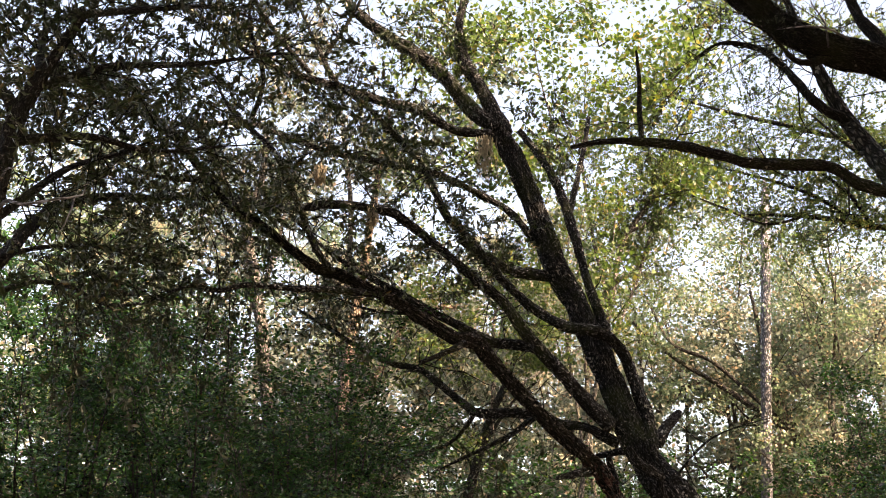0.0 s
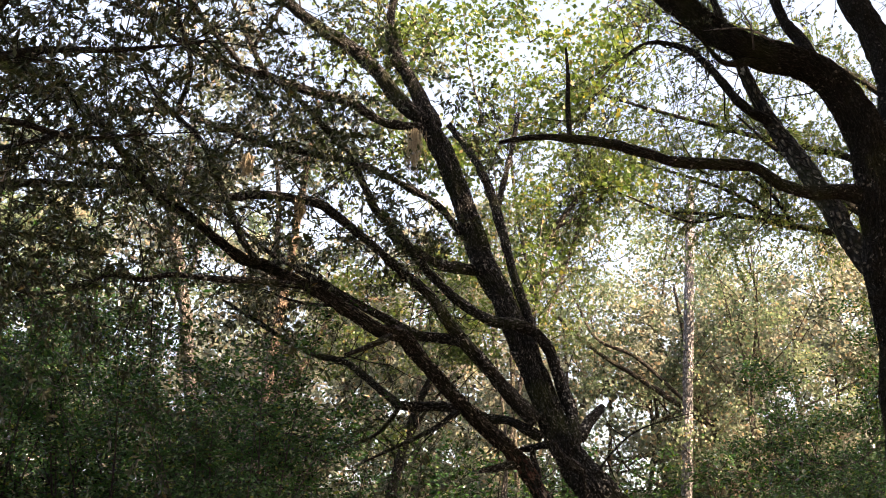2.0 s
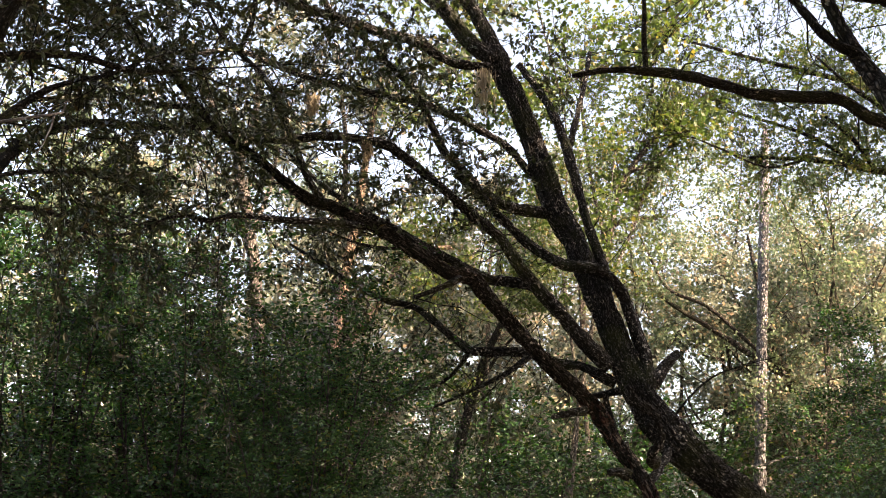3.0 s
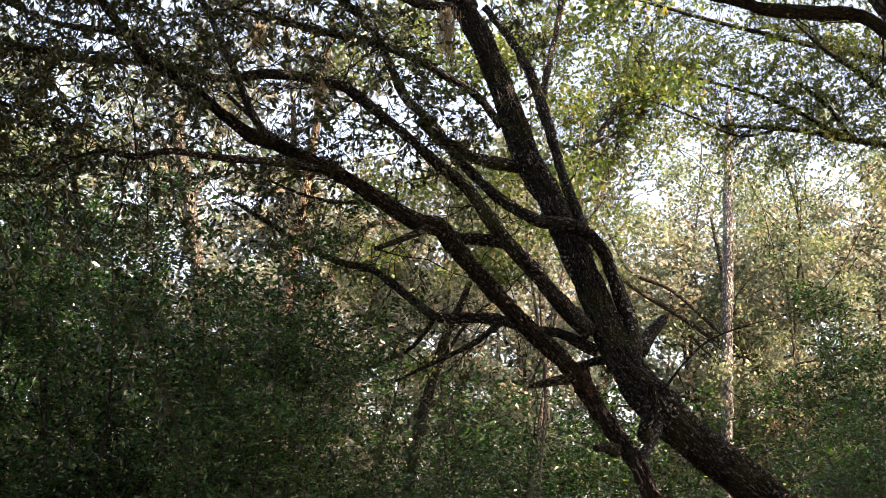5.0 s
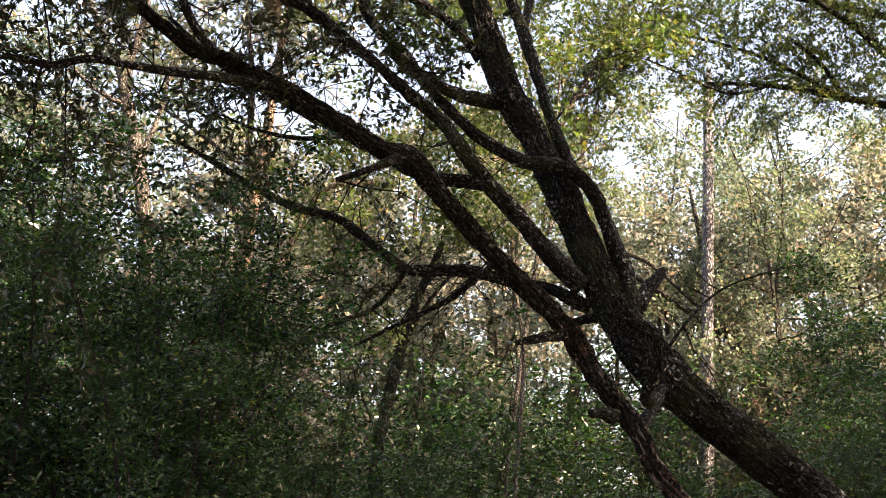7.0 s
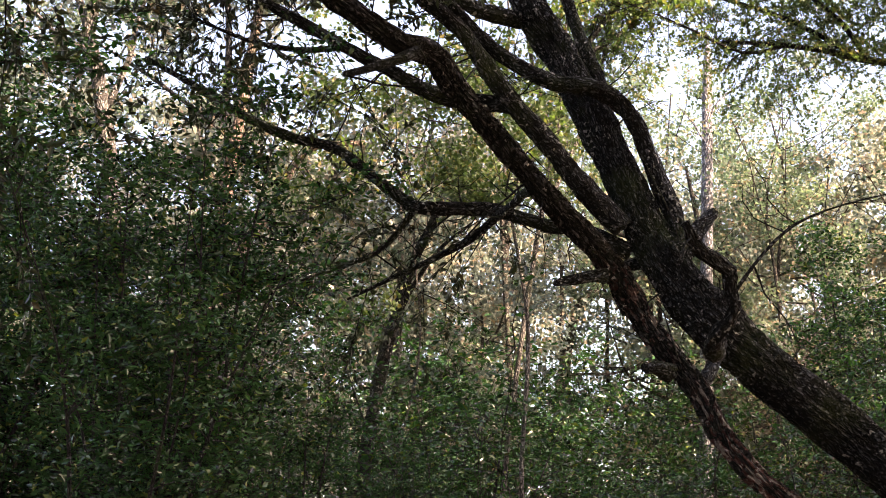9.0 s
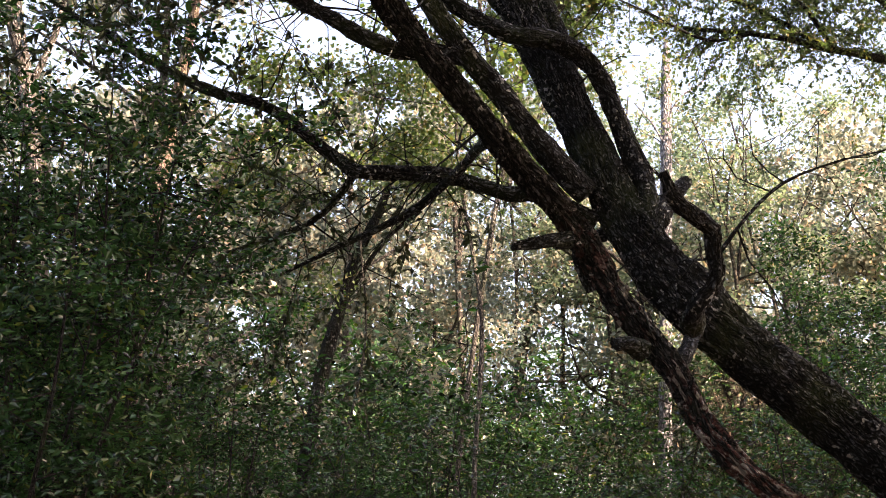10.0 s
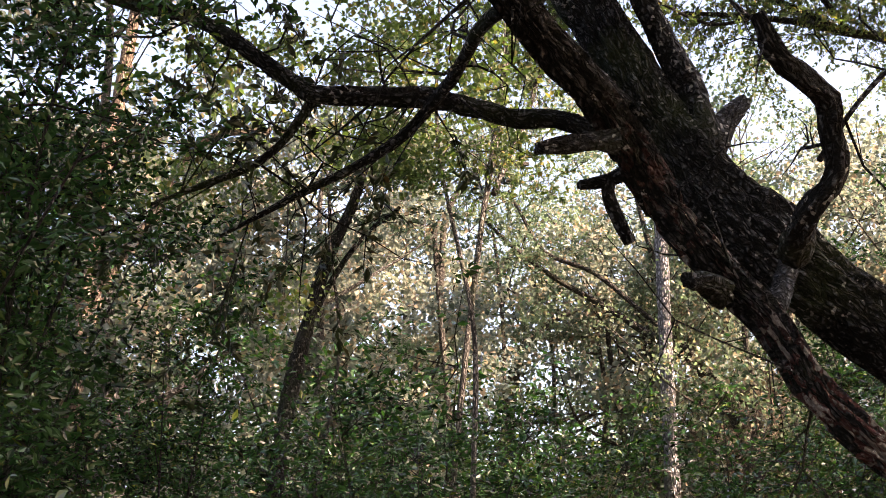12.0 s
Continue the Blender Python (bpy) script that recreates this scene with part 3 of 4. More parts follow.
limb(oak, "broken_stub", (0.29, 14.20, 5.55, 0.047), (0.12, 14.14, 5.45, 0.036), (-0.07, 14.07, 5.34, 0.030), (-0.25, 14.00, 5.25, 0.023), ridge=0.6, bare=3.0, on="oak F")
limb(oak, "limb", (1.34, 16.25, 6.08, 0.075), (0.96, 16.38, 6.16, 0.070), (0.62, 16.40, 6.22, 0.066), (0.07, 16.40, 6.50, 0.056), (-0.57, 16.40, 6.85, 0.046), (-0.97, 16.40, 7.07, 0.038), (-1.60, 16.48, 7.48, 0.027), (-2.20, 16.55, 8.05, 0.014), ridge=0.6, leafy=0.45, density=0.9, bare=4.0)
limb(oak, "limb", (-0.20, 16.40, 6.65, 0.032), (-0.62, 16.30, 6.55, 0.027), (-1.10, 16.25, 6.60, 0.020), (-1.60, 16.20, 6.78, 0.010), leafy=0.2, density=0.8, bare=5.0)
# thin outer boughs that carry most of the crown
limb(oak, "limb", (-4.30, 15.2, 9.02, 0.030), (-5.1, 14.9, 9.15, 0.028), (-6.0, 14.6, 9.5, 0.022), (-6.9, 14.4, 10.0, 0.012), leafy=0.0, density=0.72, bare=3.0)
limb(oak, "limb", (-3.20, 15.6, 10.55, 0.036), (-4.2, 15.3, 11.0, 0.03), (-5.3, 15.0, 11.2, 0.022), (-6.3, 14.8, 11.7, 0.012), leafy=0.0, density=0.72, bare=3.0)
limb(oak, "limb", (-1.70, 17.2, 12.2, 0.075), (-2.6, 16.9, 12.5, 0.05), (-3.8, 16.5, 12.6, 0.035), (-5.2, 16.2, 13.0, 0.015), leafy=0.0, density=0.72, bare=3.0)
limb(oak, "limb", (-2.0, 16.0, 10.12, 0.04), (-2.5, 15.4, 10.5, 0.035), (-3.0, 14.8, 11.2, 0.028), (-3.4, 14.4, 12.2, 0.014), leafy=0.2, density=0.72, bare=3.0)
limb(oak, "limb", (-2.85, 13.5, 7.32, 0.035), (-3.5, 13.3, 7.3, 0.03), (-4.4, 13.1, 7.6, 0.024), (-5.4, 13.0, 7.7, 0.012), leafy=0.1, density=0.72, bare=3.0)
limb(oak, "limb", (-3.57, 13.4, 8.12, 0.034), (-4.1, 13.0, 8.2, 0.03), (-4.8, 12.7, 8.6, 0.022), (-5.3, 12.4, 9.1, 0.012), leafy=0.0, density=0.72, bare=3.0)
limb(oak, "limb", (-2.47, 13.87, 8.22, 0.034), (-2.3, 13.7, 8.8, 0.03), (-2.5, 13.5, 9.5, 0.024), (-2.4, 13.3, 10.2, 0.012), leafy=0.0, density=0.72, bare=3.0)
limb(oak, "limb", (-1.9, 16.6, 10.7, 0.03), (-1.5, 16.3, 11.2, 0.026), (-1.2, 16.0, 11.8, 0.02), (-1.3, 15.8, 12.5, 0.01), leafy=0.0, density=0.72, bare=3.0)
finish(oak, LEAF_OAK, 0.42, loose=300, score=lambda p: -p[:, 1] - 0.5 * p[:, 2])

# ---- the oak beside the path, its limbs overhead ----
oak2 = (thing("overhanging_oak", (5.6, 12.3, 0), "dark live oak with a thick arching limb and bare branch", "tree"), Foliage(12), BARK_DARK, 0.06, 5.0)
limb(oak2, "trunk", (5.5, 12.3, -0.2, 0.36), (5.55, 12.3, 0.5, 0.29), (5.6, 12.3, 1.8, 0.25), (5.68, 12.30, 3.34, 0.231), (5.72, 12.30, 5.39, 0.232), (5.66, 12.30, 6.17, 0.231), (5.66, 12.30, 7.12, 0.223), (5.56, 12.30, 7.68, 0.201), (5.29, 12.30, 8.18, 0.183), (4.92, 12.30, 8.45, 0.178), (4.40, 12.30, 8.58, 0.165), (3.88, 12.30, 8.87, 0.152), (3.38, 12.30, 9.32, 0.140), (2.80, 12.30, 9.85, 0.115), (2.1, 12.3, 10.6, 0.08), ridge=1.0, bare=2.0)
limb(oak2, "limb", (5.68, 12.30, 6.57, 0.189), (6.07, 12.49, 7.93, 0.185), (6.04, 12.61, 8.90, 0.177), (5.81, 12.71, 9.58, 0.160), (5.64, 12.80, 10.28, 0.142), (5.3, 12.9, 11.2, 0.1), ridge=0.8, leafy=0.6)
limb(oak2, "limb", (5.55, 12.30, 6.77, 0.108), (5.26, 12.28, 6.86, 0.082), (4.86, 12.25, 6.81, 0.076), (4.54, 12.23, 6.89, 0.063), (4.23, 12.20, 7.07, 0.060), (3.77, 12.17, 7.08, 0.056), (3.32, 12.14, 7.08, 0.056), (2.88, 12.11, 7.18, 0.050), (2.56, 12.09, 7.24, 0.050), (2.12, 12.05, 7.26, 0.043), (1.74, 12.03, 7.25, 0.031), (1.36, 12.00, 7.15, 0.016), ridge=0.6, bare=2.0, tag="bare branch")
limb(oak2, "dead_twig", (2.15, 12.10, 7.26, 0.031), (2.14, 12.10, 7.71, 0.028), (2.15, 12.10, 8.06, 0.024), (2.13, 12.10, 8.41, 0.014), bare=1.0, on="bare branch")
limb(oak2, "limb", (6.08, 13.00, 5.88, 0.150), (5.82, 13.33, 6.55, 0.135), (5.62, 13.67, 7.34, 0.126), (5.42, 14.00, 8.05, 0.117), (5.20, 14.20, 8.62, 0.100), (5.03, 14.28, 9.10, 0.085), (4.89, 14.30, 9.50, 0.070), (4.66, 14.30, 10.2, 0.045), (4.4, 14.3, 11.0, 0.02), ridge=0.6, bark=BARK_MOTTLED, leafy=0.7, density=1.5, bare=4.0, label="limb blotched with pale lichen")
limb(oak2, "limb", (5.18, 14.15, 8.60, 0.062), (4.90, 14.10, 8.72, 0.056), (4.72, 14.10, 8.90, 0.054), (4.54, 14.15, 9.18, 0.050), (4.37, 14.20, 9.46, 0.042), (4.09, 14.25, 9.70, 0.032), (3.64, 14.30, 9.78, 0.020), (3.29, 14.30, 9.54, 0.010), ridge=0.6, leafy=0.3, density=1.6, bare=6.0)
limb(oak2, "dead_twig", (4.55, 12.12, 8.62, 0.016), (4.25, 11.95, 8.66, 0.013), (3.95, 11.9, 8.64, 0.010), (3.68, 11.9, 8.60, 0.005), bark=BARK_PINE, bare=9.0, label="pale dead twig")
limb(oak2, "dead_twig", (4.30, 12.10, 8.50, 0.013), (4.24, 11.95, 8.72, 0.011), (4.10, 11.9, 8.92, 0.008), (4.06, 11.9, 9.10, 0.004), bark=BARK_PINE, bare=5.0, label="pale dead twig")
limb(oak2, "limb", (5.7, 12.35, 5.2, 0.17), (5.95, 12.7, 5.6, 0.16), (6.08, 13.00, 5.88, 0.150), ridge=0.6)
limb(oak2, "limb", (5.09, 12.40, 8.52, 0.086), (5.02, 12.47, 8.86, 0.081), (4.86, 12.53, 9.13, 0.068), (4.78, 12.60, 9.48, 0.055), leafy=0.6)
limb(oak2, "limb", (4.46, 12.30, 8.60, 0.059), (4.23, 12.23, 8.41, 0.046), (3.93, 12.14, 8.35, 0.029), (3.59, 12.00, 8.63, 0.015), (3.3, 11.9, 8.7, 0.006), leafy=0.4, bare=8.0)
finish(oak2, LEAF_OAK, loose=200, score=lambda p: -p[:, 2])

# ---- slim dark tree on the other side ----
slim_tree = (thing("slim_tree", (-3.7, 9.5, 0), "slim dark forked tree with leafy reaching boughs", "tree"), Foliage(13), BARK_DARK, 0.085, 9.6)
limb(slim_tree, "trunk", (-3.5, 9.5, -0.2, 0.13), (-3.6, 9.5, 1.5, 0.105), (-3.76, 9.50, 3.74, 0.090), (-3.79, 9.50, 5.18, 0.085), (-3.74, 9.50, 5.85, 0.082), (-3.68, 9.50, 6.25, 0.078), (-3.53, 9.50, 6.59, 0.054), (-3.39, 9.50, 6.90, 0.045), (-3.23, 9.50, 7.24, 0.035), leafy=0.9, tag="slim trunk")
limb(slim_tree, "limb", (-3.70, 9.50, 6.20, 0.063), (-3.82, 9.50, 6.39, 0.054), (-4.04, 9.50, 6.55, 0.044), (-4.5, 9.5, 7.0, 0.02), leafy=0.5)
limb(slim_tree, "limb", (-3.78, 9.5, 4.3, 0.07), (-4.1, 10.1, 4.7, 0.068), (-4.21, 10.50, 5.01, 0.067), (-4.23, 11.13, 5.50, 0.066), (-4.24, 11.79, 6.08, 0.064), (-4.09, 12.49, 6.60, 0.053), (-3.85, 13.11, 6.93, 0.043), (-3.40, 14.00, 7.28, 0.030), leafy=0.5)
limb(slim_tree, "limb", (-3.77, 9.5, 4.1, 0.04), (-4.13, 10.50, 4.79, 0.031), (-4.09, 11.46, 5.33, 0.025), (-3.92, 12.32, 5.55, 0.024), (-3.74, 13.04, 5.59, 0.019), (-3.41, 14.00, 5.93, 0.010), leafy=0.5)
limb(slim_tree, "limb", (-3.77, 9.5, 4.5, 0.04), (-4.19, 10.50, 5.17, 0.026), (-4.07, 11.40, 5.66, 0.025), (-3.80, 12.35, 6.04, 0.021), (-3.47, 13.21, 6.25, 0.020), (-3.11, 14.00, 6.37, 0.010), leafy=0.4)
limb(slim_tree, "limb", (-3.60, 9.5, 6.45, 0.045), (-3.05, 9.8, 6.85, 0.036), (-2.40, 10.1, 7.05, 0.026), (-1.60, 10.4, 7.35, 0.010), leafy=0.0, density=1.4)
limb(slim_tree, "limb", (-3.74, 9.5, 5.95, 0.045), (-3.20, 9.9, 6.20, 0.034), (-2.70, 10.3, 6.25, 0.024), (-2.10, 10.7, 6.50, 0.010), leafy=0.1, density=1.2)
limb(slim_tree, "limb", (-3.25, 9.5, 7.2, 0.035), (-2.8, 10.2, 7.7, 0.03), (-2.4, 11.0, 8.2, 0.02), (-2.0, 11.8, 8.5, 0.01), leafy=0.0)
limb(slim_tree, "limb", (-3.55, 9.5, 6.55, 0.045), (-3.9, 10.4, 7.5, 0.035), (-4.1, 11.3, 8.2, 0.025), (-4.0, 12.2, 8.7, 0.01), leafy=0.0)
limb(slim_tree, "limb", (-3.79, 9.5, 5.2, 0.04), (-3.5, 10.4, 6.1, 0.03), (-3.2, 11.3, 6.7, 0.02), (-2.8, 12.0, 7.4, 0.01), leafy=0.1)
# Sunlit twigs: the sun's white is put into them through the pale pine bark.
limb(slim_tree, "dead_twig", (-3.78, 9.45, 5.10, 0.016), (-3.50, 9.0, 5.20, 0.014), (-3.27, 8.8, 5.10, 0.013), (-3.02, 8.8, 5.15, 0.012), (-2.82, 8.8, 5.19, 0.009), (-2.79, 8.8, 5.30, 0.004), bark=BARK_PINE, bare=2.0, on="slim trunk", label="pale dead twig")
limb(slim_tree, "dead_twig", (-2.88, 8.8, 5.17, 0.010), (-2.89, 8.8, 5.07, 0.009), (-2.93, 8.8, 4.94, 0.006), (-2.97, 8.8, 4.86, 0.003), bark=BARK_PINE, bare=2.0, on="slim trunk", label="pale dead twig")
limb(slim_tree, "dead_twig", (-3.78, 9.45, 5.45, 0.012), (-3.52, 9.0, 5.48, 0.010), (-3.40, 8.8, 5.40, 0.008), (-3.30, 8.8, 5.50, 0.004), bark=BARK_PINE, bare=4.0, on="slim trunk", label="pale dead twig")
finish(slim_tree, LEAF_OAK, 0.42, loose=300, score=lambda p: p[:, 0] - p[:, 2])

# ---- tall pine ----
pine = (thing("pine_tree", (9.7, 38.0, 0), "tall straight dead pine trunk, pale flaky bark, broken top", "tree"), Foliage(14), BARK_PINE, 0.2, 0)
limb(pine, "trunk", (9.68, 38.0, -0.2, 0.215), (9.78, 38.0, 1.3, 0.188), (10.04, 38.0, 5.2, 0.180), (10.17, 38.0, 7.2, 0.183), (10.37, 38.0, 10.4, 0.172), (10.58, 38.0, 13.3, 0.165), (10.74, 38.0, 16.0, 0.150), (10.84, 38.0, 17.4, 0.125), (10.88, 38.0, 18.1, 0.05), tag="pine trunk")
limb(pine, "dead_branch", (10.20, 37.92, 6.55, 0.045), (9.86, 37.80, 6.66, 0.036), (9.05, 37.55, 6.40, 0.016), on="pine trunk")
limb(pine, "dead_branch", (10.15, 37.92, 6.66, 0.045), (10.60, 37.85, 6.86, 0.040), (11.10, 37.75, 6.96, 0.034), (11.70, 37.60, 6.70, 0.016), on="pine trunk")
limb(pine, "dead_branch", (10.72, 37.95, 15.6, 0.04), (11.2, 37.8, 16.3, 0.03), (11.7, 37.7, 16.6, 0.022), (12.3, 37.5, 17.6, 0.010), on="pine trunk")
limb(pine, "dead_branch", (10.66, 37.95, 14.7, 0.035), (10.2, 37.8, 15.4, 0.026), (9.7, 37.7, 15.9, 0.010), on="pine trunk")


# ---- slender trees between ----
pale_tree = (thing("pale_tree", (-2.9, 25, 0), "pale grey forked tree with bare upper limbs", "tree"), Foliage(15), BARK_PALE, 0.1, 5.0)
limb(pale_tree, "trunk", (-2.55, 25, -0.2, 0.17), (-2.7, 25, 2.5, 0.14), (-3.50, 25.00, 6.55, 0.134), (-3.73, 25.00, 8.06, 0.128), (-3.83, 25.00, 8.74, 0.125), (-4.09, 25.00, 10.04, 0.123), (-4.32, 25.00, 10.97, 0.115), (-4.25, 25.00, 11.62, 0.097), (-4.06, 25.00, 12.17, 0.078), (-4.05, 25.00, 13.52, 0.060), leafy=0.75)
limb(pale_tree, "limb", (-4.29, 25.00, 10.87, 0.081), (-4.55, 25.11, 11.56, 0.068), (-4.92, 25.23, 12.26, 0.059), (-5.40, 25.40, 13.35, 0.040), leafy=0.5)
limb(pale_tree, "limb", (-4.19, 25.00, 10.56, 0.057), (-4.48, 24.91, 10.66, 0.047), (-4.85, 24.78, 10.84, 0.038), (-5.31, 24.60, 11.25, 0.023), leafy=0.5)
limb(pale_tree, "limb", (-3.94, 25.00, 9.54, 0.056), (-3.64, 25.00, 10.48, 0.048), (-3.52, 25.00, 11.33, 0.039), (-3.29, 25.00, 12.21, 0.029), leafy=0.5)
finish(pale_tree, LEAF_HAZED)

# The brown-orange twig bark carries the orange sunlight on this trunk.
reddish_tree = (thing("reddish_tree", (-2.5, 27, 0), "slender tree coloured orange as by low sun, with a leaning second stem", "tree"), Foliage(16), BARK_BRUSH, 0.1, 4.0)
limb(reddish_tree, "trunk", (-2.6, 27, -0.2, 0.16), (-2.4, 27, 3.5, 0.135), (-2.24, 27.00, 6.95, 0.125), (-2.14, 27.00, 8.37, 0.122), (-2.02, 27.00, 9.59, 0.118), (-1.93, 27.00, 10.22, 0.113), (-1.84, 27.00, 10.98, 0.102), (-1.67, 27.00, 12.55, 0.085), (-1.4, 27, 15.0, 0.05), leafy=0.8)
limb(reddish_tree, "limb", (-2.45, 27, 5.6, 0.09), (-1.98, 27.00, 7.42, 0.080), (-1.33, 27.00, 8.51, 0.076), (-0.68, 27.00, 9.76, 0.059), (0.38, 27.00, 9.98, 0.048), leafy=0.5)
finish(reddish_tree, LEAF_HAZED)

dark_sapling = (thing("dark_sapling", (0.0, 24, 0), "thin dark curving tree with a broken lit base", "tree"), Foliage(17), BARK_DARK, 0.1, 5.0)
limb(dark_sapling, "trunk", (0.1, 24, -0.2, 0.12), (0.15, 24, 1.5, 0.11), (0.29, 24.00, 3.07, 0.103), (0.46, 24.00, 4.44, 0.095), (0.60, 24.00, 5.24, 0.094), (0.83, 24.00, 6.14, 0.085), (1.05, 24.00, 6.84, 0.075), (1.33, 24.00, 7.48, 0.065), (1.53, 24.00, 8.06, 0.046), leafy=0.7)
limb(dark_sapling, "limb", (0.71, 24.00, 5.76, 0.044), (1.09, 24.00, 6.53, 0.037), (1.47, 24.00, 7.08, 0.030), (1.94, 24.00, 7.49, 0.023), leafy=0.4)
finish(dark_sapling, LEAF_HAZED)

spreading_oak = (thing("spreading_oak", (13.0, 39.4, 0), "distant oak with long pale sprawling limbs", "tree"), Foliage(18), BARK_GREY, 0.17, 5.0)
limb(spreading_oak, "trunk", (13.10, 39.39, -0.20, 0.385), (13.01, 39.39, 3.80, 0.275), (12.75, 39.39, 7.31, 0.217), (12.18, 39.39, 9.11, 0.202), (11.50, 39.39, 9.84, 0.167), (10.99, 39.66, 12.04, 0.110), (10.63, 39.94, 14.79, 0.046), leafy=0.6)
limb(spreading_oak, "limb", (11.85, 39.39, 9.57, 0.113), (10.43, 39.39, 10.48, 0.100), (9.19, 39.39, 11.31, 0.088), (8.10, 39.39, 11.96, 0.074), (7.00, 39.39, 12.82, 0.061), (6.17, 39.39, 13.69, 0.041), leafy=0.6)
limb(spreading_oak, "limb", (11.24, 38.47, 9.65, 0.078), (10.05, 38.47, 10.73, 0.066), (8.83, 38.47, 11.83, 0.060), (7.57, 38.47, 12.38, 0.053), (7.05, 38.47, 13.33, 0.040), (6.71, 38.47, 14.11, 0.027), leafy=0.6)
finish(spreading_oak, LEAF_HAZED)

forked_oak = (thing("forked_oak", (7.2, 44, 0), "distant forked oak with pale crooked branches", "tree"), Foliage(19), BARK_GREY, 0.17, 5.0)
limb(forked_oak, "trunk", (7.1, 44, -0.2, 0.35), (7.2, 44, 4.0, 0.27), (7.36, 44.00, 7.85, 0.222), (7.66, 44.00, 10.08, 0.185), (8.12, 44.00, 11.45, 0.145), (8.89, 44.00, 12.21, 0.115), (9.85, 44.00, 12.65, 0.084), leafy=0.7)
limb(forked_oak, "limb", (7.90, 44.00, 11.02, 0.099), (8.45, 44.00, 11.67, 0.100), (8.77, 44.00, 11.99, 0.066))
finish(forked_oak, LEAF_HAZED)

bent_tree = (thing("bent_tree", (5.0, 38, 0), "thin pale tree with one long bent branch", "tree"), Foliage(24), BARK_GREY, 0.14, 5.0)
limb(bent_tree, "trunk", (5.2, 38, -0.2, 0.11), (5.0, 38, 4.0, 0.085), (4.75, 38, 9.0, 0.075), (4.6, 38, 13.0, 0.07), (4.3, 38, 17.0, 0.04), leafy=0.75)
limb(bent_tree, "limb", (4.7, 38, 11.0, 0.085), (4.95, 38, 13.15, 0.083), (5.71, 38.00, 14.33, 0.084), (6.47, 38.00, 14.64, 0.084), (7.18, 38.00, 14.65, 0.05), leafy=0.5)
finish(bent_tree, LEAF_HAZED)

light_sapling = (thing("slender_sapling", (2.6, 27, 0), "slender sapling with thin rising boughs of light green leaves", "tree"), Foliage(20), BARK_PALE, 0.08, 16.0)
limb(light_sapling, "trunk", (2.6, 27, -0.2, 0.06), (2.9, 27, 4.0, 0.045), (3.5, 27, 8.0, 0.045), (3.99, 27.00, 10.40, 0.06), (4.21, 27.00, 11.55, 0.073), (4.72, 27.00, 12.39, 0.062), (5.31, 27.00, 13.15, 0.050), (5.96, 27.00, 13.73, 0.038), (6.6, 27, 14.2, 0.02), leafy=0.55)
limb(light_sapling, "limb", (4.39, 27.00, 11.91, 0.049), (5.03, 27.00, 12.27, 0.043), (5.80, 27.00, 12.97, 0.031), leafy=0.2)
limb(light_sapling, "limb", (3.8, 27, 9.0, 0.05), (4.6, 27.3, 10.8, 0.04), (5.2, 27.5, 12.9, 0.03), (5.4, 27.6, 14.6, 0.015), leafy=0.3)
limb(light_sapling, "limb", (3.9, 27, 10.0, 0.05), (3.6, 27.3, 11.8, 0.04), (3.4, 27.5, 13.9, 0.03), (3.5, 27.6, 15.6, 0.015), leafy=0.3)
finish(light_sapling, LEAF_LIGHT, 0.55)

side_tree = (thing("side_tree", (15.0, 27, 0), "tree reaching long thin boughs over the clearing", "tree"), Foliage(23), BARK_DARK, 0.078, 19.0)
limb(side_tree, "trunk", (15.2, 27, -0.2, 0.3), (15.0, 27, 5.0, 0.24), (14.5, 27, 9.5, 0.2), (14.3, 27, 13.0, 0.14), (14.0, 27, 17.0, 0.06), leafy=0.6)
limb(side_tree, "limb", (14.5, 27, 10.2, 0.13), (12.95, 27.00, 11.60, 0.112), (11.30, 27.00, 12.02, 0.087), (10.07, 27.00, 12.20, 0.075), (9.19, 27.00, 12.35, 0.056), (8.30, 27.00, 12.41, 0.044), (7.29, 27.00, 12.41, 0.031), leafy=0.35)
limb(side_tree, "limb", (10.19, 27.00, 12.21, 0.056), (9.75, 27.00, 12.98, 0.050), (9.15, 27.00, 13.51, 0.038), leafy=0.2)
limb(side_tree, "limb", (14.4, 27, 10.8, 0.13), (12.46, 26.00, 11.58, 0.120), (10.93, 26.00, 12.57, 0.097), (10.16, 26.00, 13.33, 0.073), (9.45, 26.00, 13.84, 0.049), (8.6, 25.8, 14.5, 0.02), leafy=0.4)
limb(side_tree, "limb", (14.3, 27, 13.0, 0.11), (12.0, 27.2, 14.1, 0.09), (9.5, 27.5, 14.8, 0.065), (7.0, 27.5, 15.4, 0.04), (4.8, 27.3, 15.9, 0.015), leafy=0.15, density=1.3)
limb(side_tree, "limb", (14.2, 27, 14.4, 0.10), (12.0, 26.5, 16.0, 0.08), (9.0, 26.3, 17.0, 0.05), (6.2, 26.5, 17.9, 0.015), leafy=0.15, density=1.3)
limb(side_tree, "limb", (10.07, 27, 12.20, 0.06), (8.8, 27.4, 13.2, 0.045), (7.2, 27.8, 13.9, 0.03), (5.4, 28.0, 14.3, 0.012), leafy=0.1, density=1.2)
limb(side_tree, "limb", (8.60, 27, 12.40, 0.035), (7.6, 26.8, 12.1, 0.028), (6.4, 26.6, 12.5, 0.02), (5.2, 26.5, 12.9, 0.008), leafy=0.1, density=0.8)
finish(side_tree, LEAF_LIGHT, 0.55)

